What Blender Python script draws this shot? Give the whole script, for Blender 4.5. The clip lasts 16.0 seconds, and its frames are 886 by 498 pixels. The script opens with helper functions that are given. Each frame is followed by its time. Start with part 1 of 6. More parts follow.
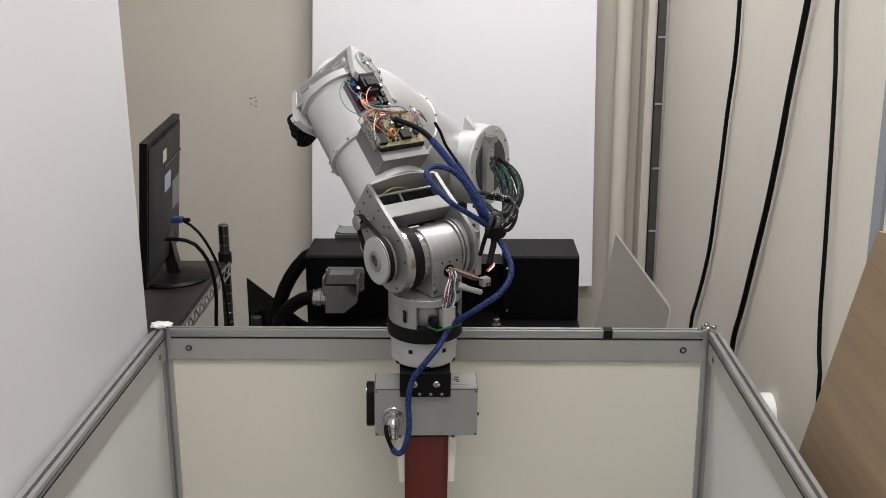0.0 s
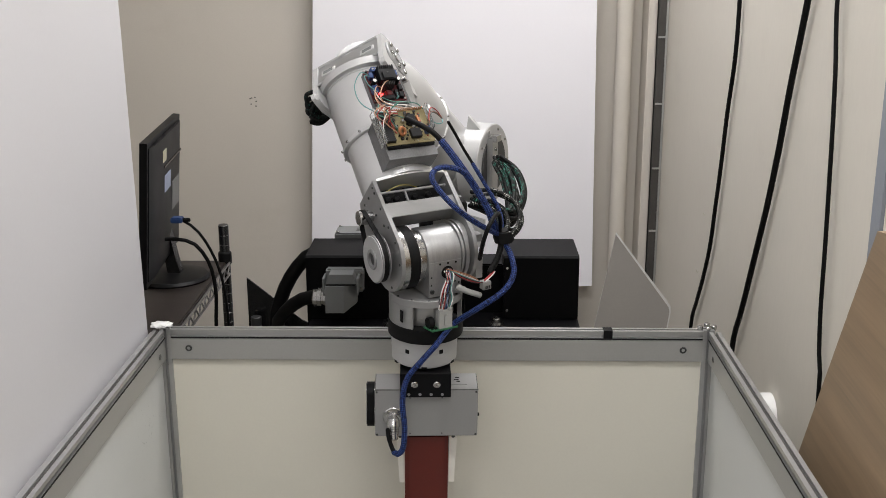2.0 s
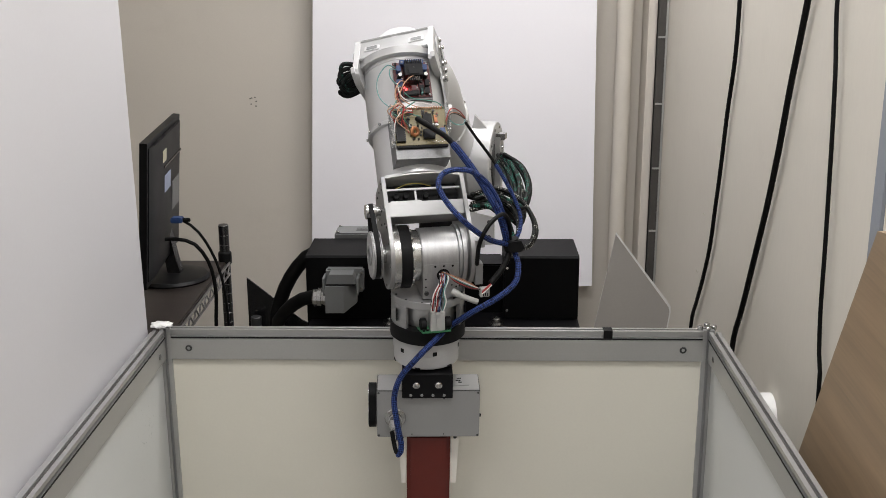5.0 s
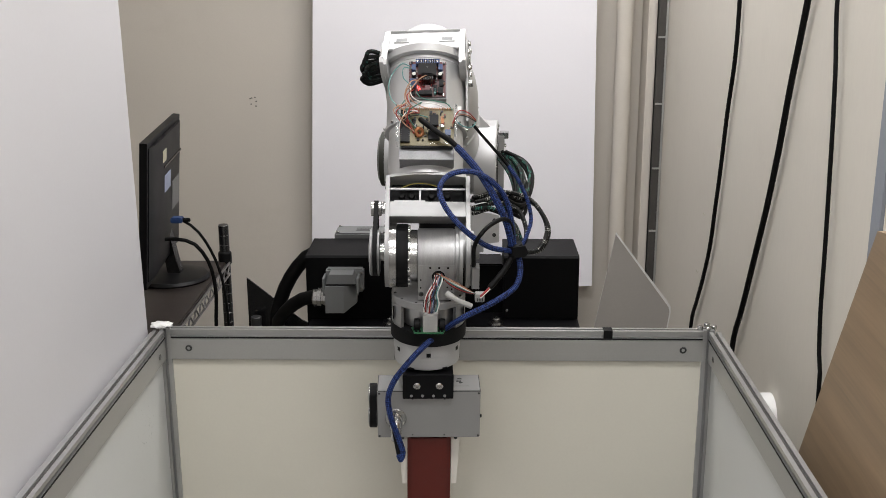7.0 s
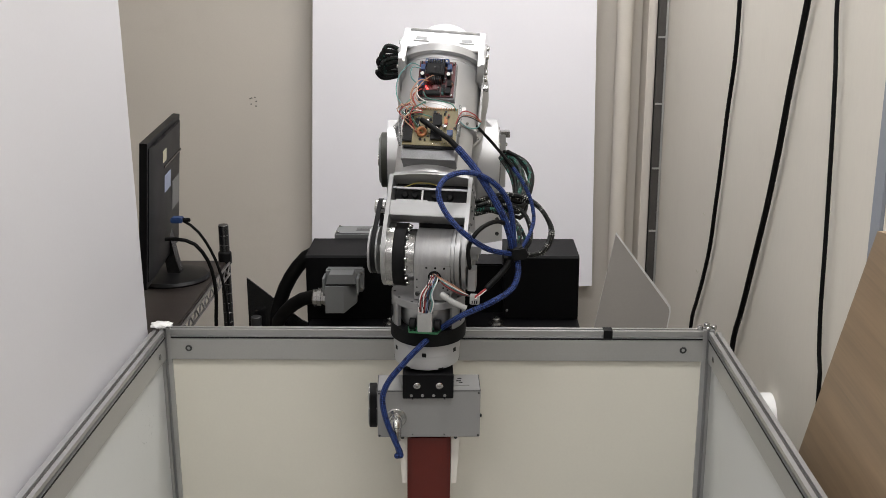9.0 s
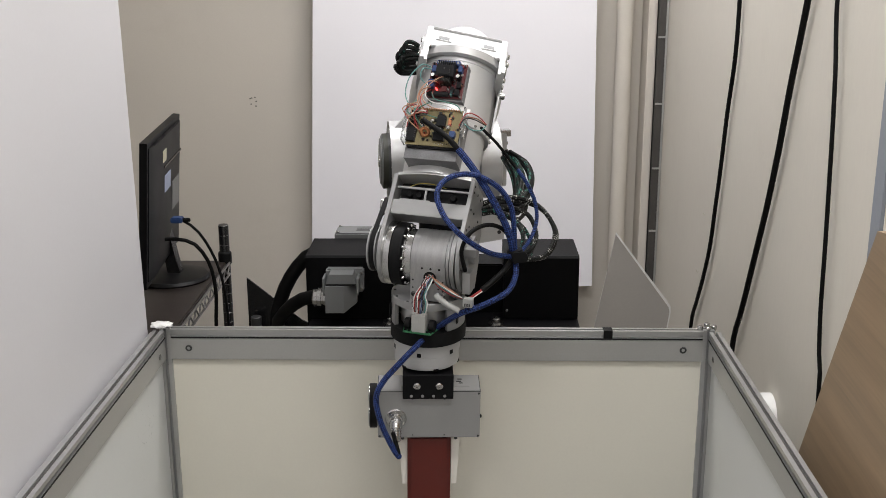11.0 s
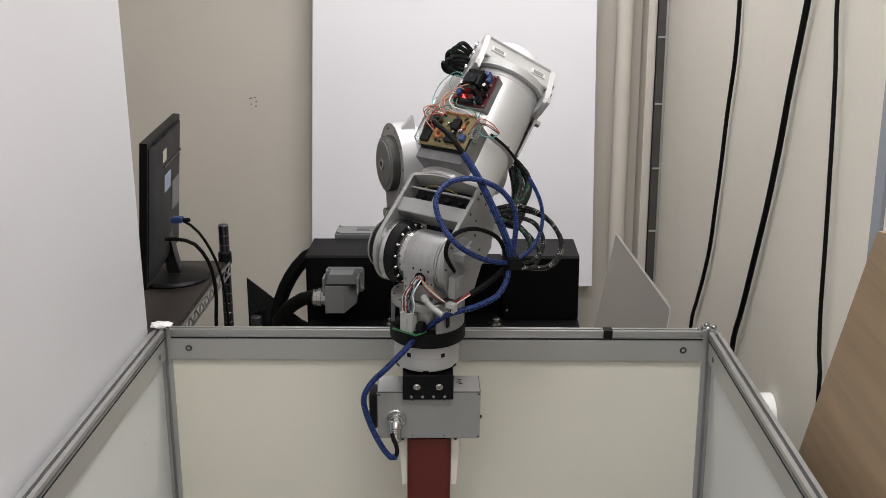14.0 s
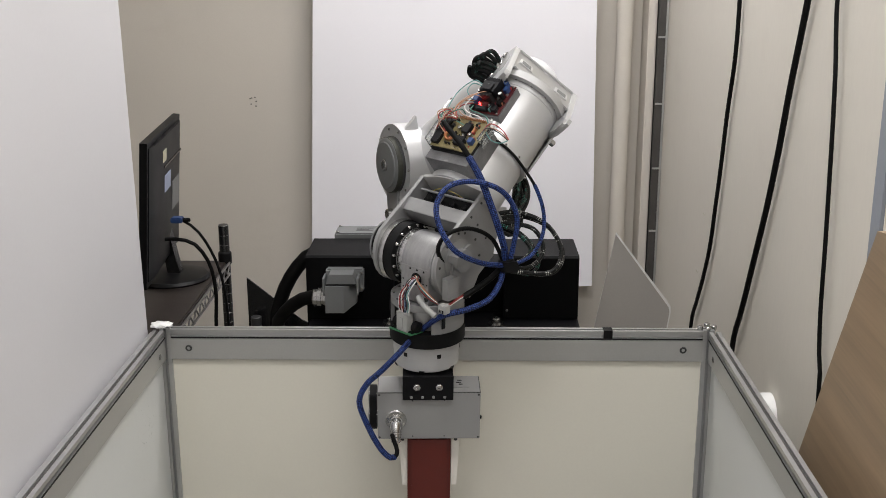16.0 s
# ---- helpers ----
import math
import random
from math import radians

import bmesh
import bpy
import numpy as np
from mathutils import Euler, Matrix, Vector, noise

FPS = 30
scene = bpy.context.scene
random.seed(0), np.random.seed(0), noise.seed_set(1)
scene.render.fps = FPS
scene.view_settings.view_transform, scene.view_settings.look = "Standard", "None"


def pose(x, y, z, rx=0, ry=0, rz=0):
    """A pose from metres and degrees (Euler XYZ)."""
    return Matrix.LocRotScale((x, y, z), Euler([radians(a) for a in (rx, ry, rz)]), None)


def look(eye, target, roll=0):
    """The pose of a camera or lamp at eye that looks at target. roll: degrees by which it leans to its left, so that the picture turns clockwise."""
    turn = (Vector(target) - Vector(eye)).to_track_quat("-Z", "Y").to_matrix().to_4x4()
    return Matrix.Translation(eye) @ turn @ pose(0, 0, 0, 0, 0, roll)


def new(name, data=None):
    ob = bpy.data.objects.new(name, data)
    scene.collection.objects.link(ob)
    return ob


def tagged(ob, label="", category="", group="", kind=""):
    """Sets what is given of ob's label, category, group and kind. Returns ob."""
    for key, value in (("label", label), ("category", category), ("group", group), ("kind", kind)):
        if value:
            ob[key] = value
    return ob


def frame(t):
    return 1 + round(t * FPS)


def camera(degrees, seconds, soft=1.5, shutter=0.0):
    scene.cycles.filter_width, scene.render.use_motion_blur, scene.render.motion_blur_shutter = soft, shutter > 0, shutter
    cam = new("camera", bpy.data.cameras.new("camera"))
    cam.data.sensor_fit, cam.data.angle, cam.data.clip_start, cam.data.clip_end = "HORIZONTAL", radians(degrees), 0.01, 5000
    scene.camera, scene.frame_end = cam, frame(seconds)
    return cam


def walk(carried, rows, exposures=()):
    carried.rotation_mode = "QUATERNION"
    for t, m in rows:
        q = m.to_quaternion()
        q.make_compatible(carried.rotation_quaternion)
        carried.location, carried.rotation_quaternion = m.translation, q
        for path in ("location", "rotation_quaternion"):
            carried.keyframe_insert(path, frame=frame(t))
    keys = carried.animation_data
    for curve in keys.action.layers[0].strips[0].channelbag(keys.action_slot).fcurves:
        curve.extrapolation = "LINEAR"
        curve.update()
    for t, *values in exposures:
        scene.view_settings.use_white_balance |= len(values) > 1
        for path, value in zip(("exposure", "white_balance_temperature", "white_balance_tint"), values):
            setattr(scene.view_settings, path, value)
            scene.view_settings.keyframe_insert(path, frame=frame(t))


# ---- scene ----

# ---- camera and its walk ----
EYE = Vector((0.055, -1.851, 1.667))
TILT, TURN, LEAN = radians(15.696), radians(-1.259), -0.19
AHEAD = Vector((math.sin(TURN) * math.cos(TILT), math.cos(TURN) * math.cos(TILT), -math.sin(TILT)))
cam = camera(44.15, 16.0, soft=0.8)
VIEW = look(EYE, EYE + AHEAD, LEAN)
walk(cam, [(0.0, VIEW), (16.0, VIEW)], exposures=[(0.0, 0.0, 6500, 10), (16.0, 0.0, 6500, 10)])

# ---- world and lights ----
world = bpy.data.worlds.new("world")
scene.world = world
world.use_nodes = True
world.node_tree.nodes["Background"].inputs[0].default_value = (0.9, 0.93, 1.0, 1)
world.node_tree.nodes["Background"].inputs[1].default_value = 0.03


def area_lamp(name, x, y, z, sx, sy, watts, colour):
    data = bpy.data.lights.new(name, "AREA")
    data.shape, data.size, data.size_y, data.energy, data.color = "RECTANGLE", sx, sy, watts, colour
    ob = new(name, data)
    ob.matrix_world = pose(x, y, z)
    return ob


LAMPS = [(0.1, 0.42, 1.0, 0.3, 17.5), (0.2, -1.0, 0.7, 0.3, 14), (0.0, -2.5, 1.2, 0.3, 15.5)]
for lx, ly, sx, sy, watts in LAMPS:
    area_lamp("ceiling_lamp_light", lx, ly, 2.53, sx, sy, watts, (1.0, 0.99, 1.0))


# ---- materials ----
def material(name, base, rough=0.5, metal=0.0, vary=0.12, scale=8.0, fine=120.0, bump=0.15, dist=0.001, stretch=(1, 1, 1), coat=0.0, spec=0.5, stain=None, grain=None):
    """A surface with variation at two scales: broad patches and fine grain, in colour, gloss and relief."""
    m = bpy.data.materials.new(name)
    m.use_nodes = True
    nt = m.node_tree
    b = nt.nodes["Principled BSDF"]
    link = nt.links.new
    co = nt.nodes.new("ShaderNodeTexCoord")
    mp = nt.nodes.new("ShaderNodeMapping")
    mp.inputs["Scale"].default_value = stretch
    if grain is not None:
        mp.vector_type = "TEXTURE"
        mp.inputs["Rotation"].default_value = (radians(grain), 0, 0)
    link(co.outputs["Object"], mp.inputs[0])
    big = nt.nodes.new("ShaderNodeTexNoise")
    big.inputs["Scale"].default_value, big.inputs["Detail"].default_value = scale, 5
    small = nt.nodes.new("ShaderNodeTexNoise")
    small.inputs["Scale"].default_value, small.inputs["Detail"].default_value = fine, 3
    link(mp.outputs[0], big.inputs["Vector"])
    link(mp.outputs[0], small.inputs["Vector"])
    mix = nt.nodes.new("ShaderNodeMath")
    mix.operation = "MULTIPLY_ADD"
    mix.inputs[1].default_value = 0.65
    link(big.outputs["Fac"], mix.inputs[0])
    half = nt.nodes.new("ShaderNodeMath")
    half.operation = "MULTIPLY"
    half.inputs[1].default_value = 0.35
    link(small.outputs["Fac"], half.inputs[0])
    link(half.outputs[0], mix.inputs[2])
    ramp = nt.nodes.new("ShaderNodeValToRGB")
    dark = [c * (1 - vary) for c in base]
    light = [min(1, c * (1 + vary * 0.7)) for c in base]
    ramp.color_ramp.elements[0].position, ramp.color_ramp.elements[1].position = 0.3, 0.7
    ramp.color_ramp.elements[0].color, ramp.color_ramp.elements[1].color = (*dark, 1), (*light, 1)
    link(mix.outputs[0], ramp.inputs[0])
    colour = ramp.outputs[0]
    if stain:
        tone, amount, size = stain
        n = nt.nodes.new("ShaderNodeTexNoise")
        n.inputs["Scale"].default_value, n.inputs["Detail"].default_value, n.inputs["Roughness"].default_value = size, 8, 0.7
        link(co.outputs["Object"], n.inputs["Vector"])
        r2 = nt.nodes.new("ShaderNodeMapRange")
        r2.inputs[1].default_value, r2.inputs[2].default_value, r2.inputs[4].default_value = 0.56, 0.74, amount
        link(n.outputs["Fac"], r2.inputs[0])
        mx = nt.nodes.new("ShaderNodeMix")
        mx.data_type = "RGBA"
        link(r2.outputs[0], mx.inputs[0])
        link(colour, mx.inputs[6])
        mx.inputs[7].default_value = (*tone, 1)
        colour = mx.outputs[2]
    link(colour, b.inputs["Base Color"])
    rr = nt.nodes.new("ShaderNodeMapRange")
    rr.inputs[3].default_value, rr.inputs[4].default_value = max(0.03, rough - 0.09), min(1, rough + 0.09)
    link(mix.outputs[0], rr.inputs[0])
    link(rr.outputs[0], b.inputs["Roughness"])
    b.inputs["Metallic"].default_value = metal
    b.inputs["Coat Weight"].default_value = coat
    b.inputs["Specular IOR Level"].default_value = spec
    if bump:
        bp = nt.nodes.new("ShaderNodeBump")
        bp.inputs["Strength"].default_value, bp.inputs["Distance"].default_value = bump, dist
        link(small.outputs["Fac"], bp.inputs["Height"])
        link(bp.outputs[0], b.inputs["Normal"])
    return m


def glow(name, colour, strength):
    m = material(name, colour, 0.4)
    b = m.node_tree.nodes["Principled BSDF"]
    b.inputs["Emission Color"].default_value = (*colour, 1)
    b.inputs["Emission Strength"].default_value = strength
    return m


def clear(name, colour, rough=0.05):
    m = material(name, colour, rough, vary=0.03)
    b = m.node_tree.nodes["Principled BSDF"]
    b.inputs["Transmission Weight"].default_value = 0.9
    b.inputs["IOR"].default_value = 1.3
    return m


M_WALL = material("painted wall", (0.595, 0.555, 0.495), 0.75, vary=0.05, scale=1.6, fine=260, bump=0.12, stain=((0.45, 0.41, 0.35), 0.25, 3.0))
M_RIGHT = material("cream partition", (0.615, 0.58, 0.51), 0.6, vary=0.05, scale=2.2, fine=160, bump=0.08, stretch=(1, 1, 0.25), stain=((0.52, 0.48, 0.42), 0.3, 4.0))
M_BOARD = material("white foam board", (0.88, 0.87, 0.915), 0.6, vary=0.02, scale=2, fine=200, bump=0.05)
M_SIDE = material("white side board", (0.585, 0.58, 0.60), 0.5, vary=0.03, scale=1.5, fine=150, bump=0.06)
M_CREAM = material("cream acrylic", (0.715, 0.69, 0.60), 0.35, vary=0.03, scale=2.5, fine=200, bump=0.03)
M_MILK = material("milky acrylic", (0.63, 0.645, 0.635), 0.3, vary=0.03, scale=2.5, fine=200, bump=0.03, stain=((0.5, 0.48, 0.44), 0.2, 7))
M_EXTR = material("anodised aluminium extrusion", (0.50, 0.50, 0.50), 0.36, 0.85, vary=0.08, scale=6, fine=300, bump=0.04)
M_STRIP = material("anodised aluminium strip", (0.50, 0.50, 0.485), 0.5, 0.75, vary=0.08, scale=5, fine=300, bump=0.05)
# near-black tone that stands for the shade inside the profile slots
M_SLOTSHADE = material("strip toned as the slot's shade", (0.02, 0.02, 0.02), 0.7, spec=0.2)
M_FLOOR = material("grey floor", (0.32, 0.31, 0.29), 0.5, vary=0.15, scale=3, fine=60)
M_CEIL = material("white ceiling", (0.78, 0.77, 0.75), 0.9, vary=0.04, scale=3, fine=90)
M_TUBE = glow("lamp diffuser", (1.0, 0.97, 0.93), 3.0)
M_SILVER = material("satin silver paint", (0.53, 0.53, 0.53), 0.40, 0.40, vary=0.06, scale=14, fine=900, bump=0.06, dist=0.0004, stain=((0.42, 0.42, 0.41), 0.3, 22))
M_MACH = material("machined aluminium", (0.40, 0.40, 0.40), 0.45, 0.85, vary=0.2, scale=20, fine=260, bump=0.05, dist=0.0002, stretch=(5, 1, 1))
M_PLATE = material("brushed aluminium plate", (0.32, 0.32, 0.318), 0.45, 0.6, vary=0.08, scale=16, fine=500, bump=0.08, dist=0.0003, stretch=(1, 1, 6))
M_WHITEMETAL = material("pale anodised ring", (0.47, 0.47, 0.47), 0.45, 0.35, vary=0.06, scale=20, fine=400, bump=0.05, dist=0.0003)
M_STEEL = material("polished steel", (0.50, 0.497, 0.49), 0.24, 1.0, vary=0.1, scale=30, fine=300, bump=0.03)
M_DARKMET = material("dark grey cast", (0.06, 0.06, 0.06), 0.45, 0.5, vary=0.15, scale=30, fine=500)
M_OLIVE = material("olive black belt", (0.035, 0.036, 0.026), 0.6, vary=0.2, scale=60, fine=400, bump=0.3)
M_SADDLE = material("speckled grey block", (0.19, 0.19, 0.195), 0.42, 0.4, vary=0.3, scale=60, fine=420, bump=0.15, dist=0.0004, stain=((0.09, 0.09, 0.10), 0.6, 120))
M_CAP = material("matte pale cap", (0.56, 0.56, 0.57), 0.75, vary=0.05, scale=12, spec=0.2)
M_BLACK = material("black rubber", (0.003, 0.003, 0.0033), 0.6, spec=0.2, vary=0.25, scale=30, fine=400, bump=0.2)
M_BLKBOX = material("black powder coat", (0.002, 0.002, 0.0024), 0.5, spec=0.1, vary=0.25, scale=8, fine=700, bump=0.2, dist=0.0006)
M_BLKPLATE = material("black anodised plate", (0.004, 0.004, 0.005), 0.45, 0.1, spec=0.2, vary=0.2, scale=20, fine=400)
M_GREYBOX = material("grey painted box", (0.30, 0.30, 0.295), 0.42, 0.25, vary=0.06, scale=12, fine=500, bump=0.05, dist=0.0004)
M_CONN = material("grey connector hood", (0.17, 0.175, 0.175), 0.45, 0.2, vary=0.08, scale=20, fine=400)
M_RED = material("red rubber bar", (0.108, 0.013, 0.008), 0.45, vary=0.12, scale=14, fine=350, bump=0.15, stain=((0.13, 0.03, 0.02), 0.22, 30))
M_IVORY = material("ivory plastic", (0.80, 0.77, 0.70), 0.45, vary=0.04, scale=18, fine=200, bump=0.05)
M_NYLON = material("milky nylon", (0.35, 0.35, 0.335), 0.35, vary=0.08, scale=60, fine=300, bump=0.05)
M_WHITEPL = material("white plastic", (0.74, 0.74, 0.72), 0.4, vary=0.04, scale=20, fine=300, bump=0.03)
M_PCB = material("tan circuit board", (0.20, 0.165, 0.075), 0.4, vary=0.3, scale=60, fine=500, bump=0.1)
M_REDPCB = material("red circuit board", (0.085, 0.012, 0.014), 0.35, vary=0.3, scale=60, fine=500, bump=0.1)
M_GREENPCB = material("green circuit board", (0.03, 0.14, 0.06), 0.35, vary=0.25, scale=60, fine=500, bump=0.1)
M_CHIP = material("black chip", (0.006, 0.006, 0.007), 0.45, spec=0.2, vary=0.2, scale=60, fine=300)
M_COPPER = material("copper coil", (0.38, 0.15, 0.06), 0.4, 0.4, vary=0.3, scale=200, fine=900, bump=0.4)
M_BLUEPL = material("blue plastic", (0.02, 0.05, 0.15), 0.4, vary=0.1, scale=30)
M_ACRYL = clear("clear acrylic", (0.93, 0.95, 0.95))
M_LED = glow("red led", (1.0, 0.03, 0.03), 12.0)
M_MONITOR = material("black monitor plastic", (0.0035, 0.0035, 0.004), 0.45, spec=0.18, vary=0.15, scale=14, fine=600, bump=0.1, dist=0.0005)
M_GLOSS = material("glossy black plastic", (0.008, 0.008, 0.0085), 0.25, vary=0.15, scale=14, fine=300, bump=0.03)
M_SHELF = material("dark brown shelf", (0.019, 0.0135, 0.0115), 0.45, vary=0.3, scale=5, fine=90, stretch=(1, 8, 1))
M_WIRE = material("dull chrome wire", (0.25, 0.24, 0.23), 0.35, 0.9, vary=0.15)
M_WOOD = material("tan wood board", (0.285, 0.20, 0.122), 0.5, vary=0.26, scale=7, fine=60, bump=0.12, stretch=(1, 6, 0.20), grain=3)
M_BLUEGREY = material("blue grey joint strip", (0.24, 0.26, 0.29), 0.5, vary=0.08, scale=4)
M_DARKSTRIP = material("dark upright", (0.075, 0.07, 0.065), 0.5, 0.3, vary=0.2, scale=10)
M_PAPER = material("label paper", (0.55, 0.53, 0.40), 0.6, vary=0.05)
M_BLUELABEL = material("bluish label", (0.33, 0.38, 0.52), 0.5, vary=0.1, scale=30)
M_CABLE = material("black cable sheath", (0.003, 0.003, 0.003), 0.55, spec=0.14, vary=0.2, scale=60, fine=400)


def braid(name, dark, light, turns, pitch, low, high, patch=0.0, fleck=60):
    """Woven sleeve: threads crossing round the axis of a piece, dark yarn with lighter stitches."""
    m = bpy.data.materials.new(name)
    m.use_nodes = True
    nt = m.node_tree
    b = nt.nodes["Principled BSDF"]
    link = nt.links.new

    def calc(op, a, c=None):
        n = nt.nodes.new("ShaderNodeMath")
        n.operation = op
        for i, v in enumerate((a, c)):
            if v is None:
                continue
            if isinstance(v, (int, float)):
                n.inputs[i].default_value = v
            else:
                link(v, n.inputs[i])
        return n.outputs[0]

    co = nt.nodes.new("ShaderNodeTexCoord")
    sx = nt.nodes.new("ShaderNodeSeparateXYZ")
    link(co.outputs["Object"], sx.inputs[0])
    round_ = calc("MULTIPLY", calc("ARCTAN2", sx.outputs[1], sx.outputs[0]), turns)
    along = calc("MULTIPLY", sx.outputs[2], 2 * math.pi / pitch)
    weave = calc("MULTIPLY", calc("SINE", calc("ADD", round_, along)), calc("SINE", calc("SUBTRACT", round_, along)))
    mr = nt.nodes.new("ShaderNodeMapRange")
    mr.inputs[1].default_value, mr.inputs[2].default_value = low, high
    link(weave, mr.inputs[0])
    fac = mr.outputs[0]
    if patch:
        n = nt.nodes.new("ShaderNodeTexNoise")
        n.inputs["Scale"].default_value = fleck
        info = nt.nodes.new("ShaderNodeObjectInfo")
        shift = nt.nodes.new("ShaderNodeVectorMath")
        link(co.outputs["Object"], shift.inputs[0])
        link(info.outputs["Random"], shift.inputs[1])
        link(shift.outputs[0], n.inputs["Vector"])
        some = nt.nodes.new("ShaderNodeMapRange")
        some.inputs[1].default_value, some.inputs[2].default_value = patch, patch + 0.06
        link(n.outputs["Fac"], some.inputs[0])
        fac = calc("MULTIPLY", fac, some.outputs[0])
    mx = nt.nodes.new("ShaderNodeMix")
    mx.data_type = "RGBA"
    link(fac, mx.inputs[0])
    mx.inputs[6].default_value, mx.inputs[7].default_value = (*dark, 1), (*light, 1)
    link(mx.outputs[2], b.inputs["Base Color"])
    b.inputs["Roughness"].default_value = 0.5
    b.inputs["Specular IOR Level"].default_value = 0.2
    bp = nt.nodes.new("ShaderNodeBump")
    bp.inputs["Strength"].default_value, bp.inputs["Distance"].default_value = 0.6, 0.0006
    link(weave, bp.inputs["Height"])
    link(bp.outputs[0], b.inputs["Normal"])
    return m


M_SPECK = material("black sleeve with green flecks", (0.005, 0.0055, 0.005), 0.55, spec=0.2, vary=0.2, scale=60, fine=500, bump=0.3, stain=((0.05, 0.17, 0.14), 0.9, 170))
M_BRAID = braid("black braided sleeve", (0.005, 0.0055, 0.005), (0.46, 0.46, 0.42), 4, 0.0075, 0.1, 0.5, 0.53)
M_TEAL = braid("black and green braided sleeve", (0.005, 0.006, 0.0055), (0.05, 0.27, 0.20), 4, 0.0075, 0.1, 0.5, 0.52)
M_BLUE = braid("blue braided sleeve", (0.003, 0.006, 0.034), (0.036, 0.074, 0.26), 5, 0.0056, -0.5, 0.7, 0.40, 260)
M_COVER = material("bright milled cover", (0.42, 0.42, 0.42), 0.4, 0.8, vary=0.05, scale=20, fine=400, bump=0.03, dist=0.0002)
# grey picked to darken reflections in the metal and cut fill light
M_SOUTH = material("grey wall behind", (0.42, 0.41, 0.40), 0.8, vary=0.06, scale=2, fine=200)
M_SMOKE = material("greyish plastic sheet", (0.37, 0.35, 0.325), 0.4, vary=0.05, scale=5, fine=200, bump=0.03)
M_PANEL = material("grey white plastic sheet", (0.68, 0.66, 0.62), 0.45, vary=0.04, scale=5)
WIRES = {n: material(n + " wire", c, 0.45, vary=0.06, scale=40) for n, c in {
    "red": (0.30, 0.025, 0.025), "white": (0.72, 0.70, 0.68), "black": (0.02, 0.02, 0.02), "green": (0.05, 0.17, 0.13),
    "brown": (0.25, 0.10, 0.05), "orange": (0.42, 0.24, 0.15), "teal": (0.10, 0.25, 0.24), "blue": (0.03, 0.06, 0.17), "grey": (0.3, 0.33, 0.38)}.items()}


# ---- mesh helpers ----
def box(bm, x0, x1, y0, y1, z0, z1, m=Matrix()):
    c = Matrix.Translation(((x0 + x1) / 2, (y0 + y1) / 2, (z0 + z1) / 2)) @ Matrix.Diagonal((abs(x1 - x0), abs(y1 - y0), abs(z1 - z0), 1))
    bmesh.ops.create_cube(bm, size=1, matrix=m @ c)
    return bm


AXES = {"x": Matrix.Rotation(radians(90), 4, "Y"), "y": Matrix.Rotation(radians(-90), 4, "X"), "z": Matrix()}


def lathe(bm, profile, axis="z", at=(0, 0, 0), seg=48, m=Matrix()):
    """Turns (radius, height) pairs round an axis through at."""
    base = m @ Matrix.Translation(at) @ AXES[axis]
    rings = []
    for r, h in profile:
        rings.append([bm.verts.new(base @ Vector((r * math.cos(2 * math.pi * i / seg), r * math.sin(2 * math.pi * i / seg), h))) for i in range(seg)])
    for a, b in zip(rings, rings[1:]):
        for i in range(seg):
            bm.faces.new((a[i], a[(i + 1) % seg], b[(i + 1) % seg], b[i]))
    if profile[0][0] > 1e-6:
        bm.faces.new(rings[0][::-1])
    if profile[-1][0] > 1e-6:
        bm.faces.new(rings[-1])
    return bm


def disc(bm, r, h0, h1, axis="z", at=(0, 0, 0), seg=40, ch=0.0012, m=Matrix()):
    """A turned disc from h0 to h1 with chamfered rims."""
    ch = min(ch, r / 3, abs(h1 - h0) / 3)
    return lathe(bm, [(r - ch, h0), (r, h0 + ch), (r, h1 - ch), (r - ch, h1)], axis, at, seg, m)


def ring(bm, r0, r1, h0, h1, axis="z", at=(0, 0, 0), seg=48, m=Matrix()):
    base = m @ Matrix.Translation(at) @ AXES[axis]
    prof = [(r0, h0), (r1 - 0.0008, h0), (r1, h0 + 0.0008), (r1, h1 - 0.0008), (r1 - 0.0008, h1), (r0, h1)]
    rings = [[bm.verts.new(base @ Vector((r * math.cos(2 * math.pi * i / seg), r * math.sin(2 * math.pi * i / seg), h))) for i in range(seg)] for r, h in prof]
    for a, b in zip(rings, rings[1:] + rings[:1]):
        for i in range(seg):
            bm.faces.new((a[i], a[(i + 1) % seg], b[(i + 1) % seg], b[i]))
    return bm


def prism(bm, pts, lo, hi, axis="x", m=Matrix()):
    """A flat outline given in the two other axes, in order, made thick along one axis."""
    def place(a, b, h):
        return {"x": Vector((h, a, b)), "y": Vector((a, h, b)), "z": Vector((a, b, h))}[axis]
    low = [bm.verts.new(m @ place(a, b, lo)) for a, b in pts]
    top = [bm.verts.new(m @ place(a, b, hi)) for a, b in pts]
    bm.faces.new(low[::-1]), bm.faces.new(top)
    for i in range(len(pts)):
        j = (i + 1) % len(pts)
        bm.faces.new((low[i], low[j], top[j], top[i]))
    return bm


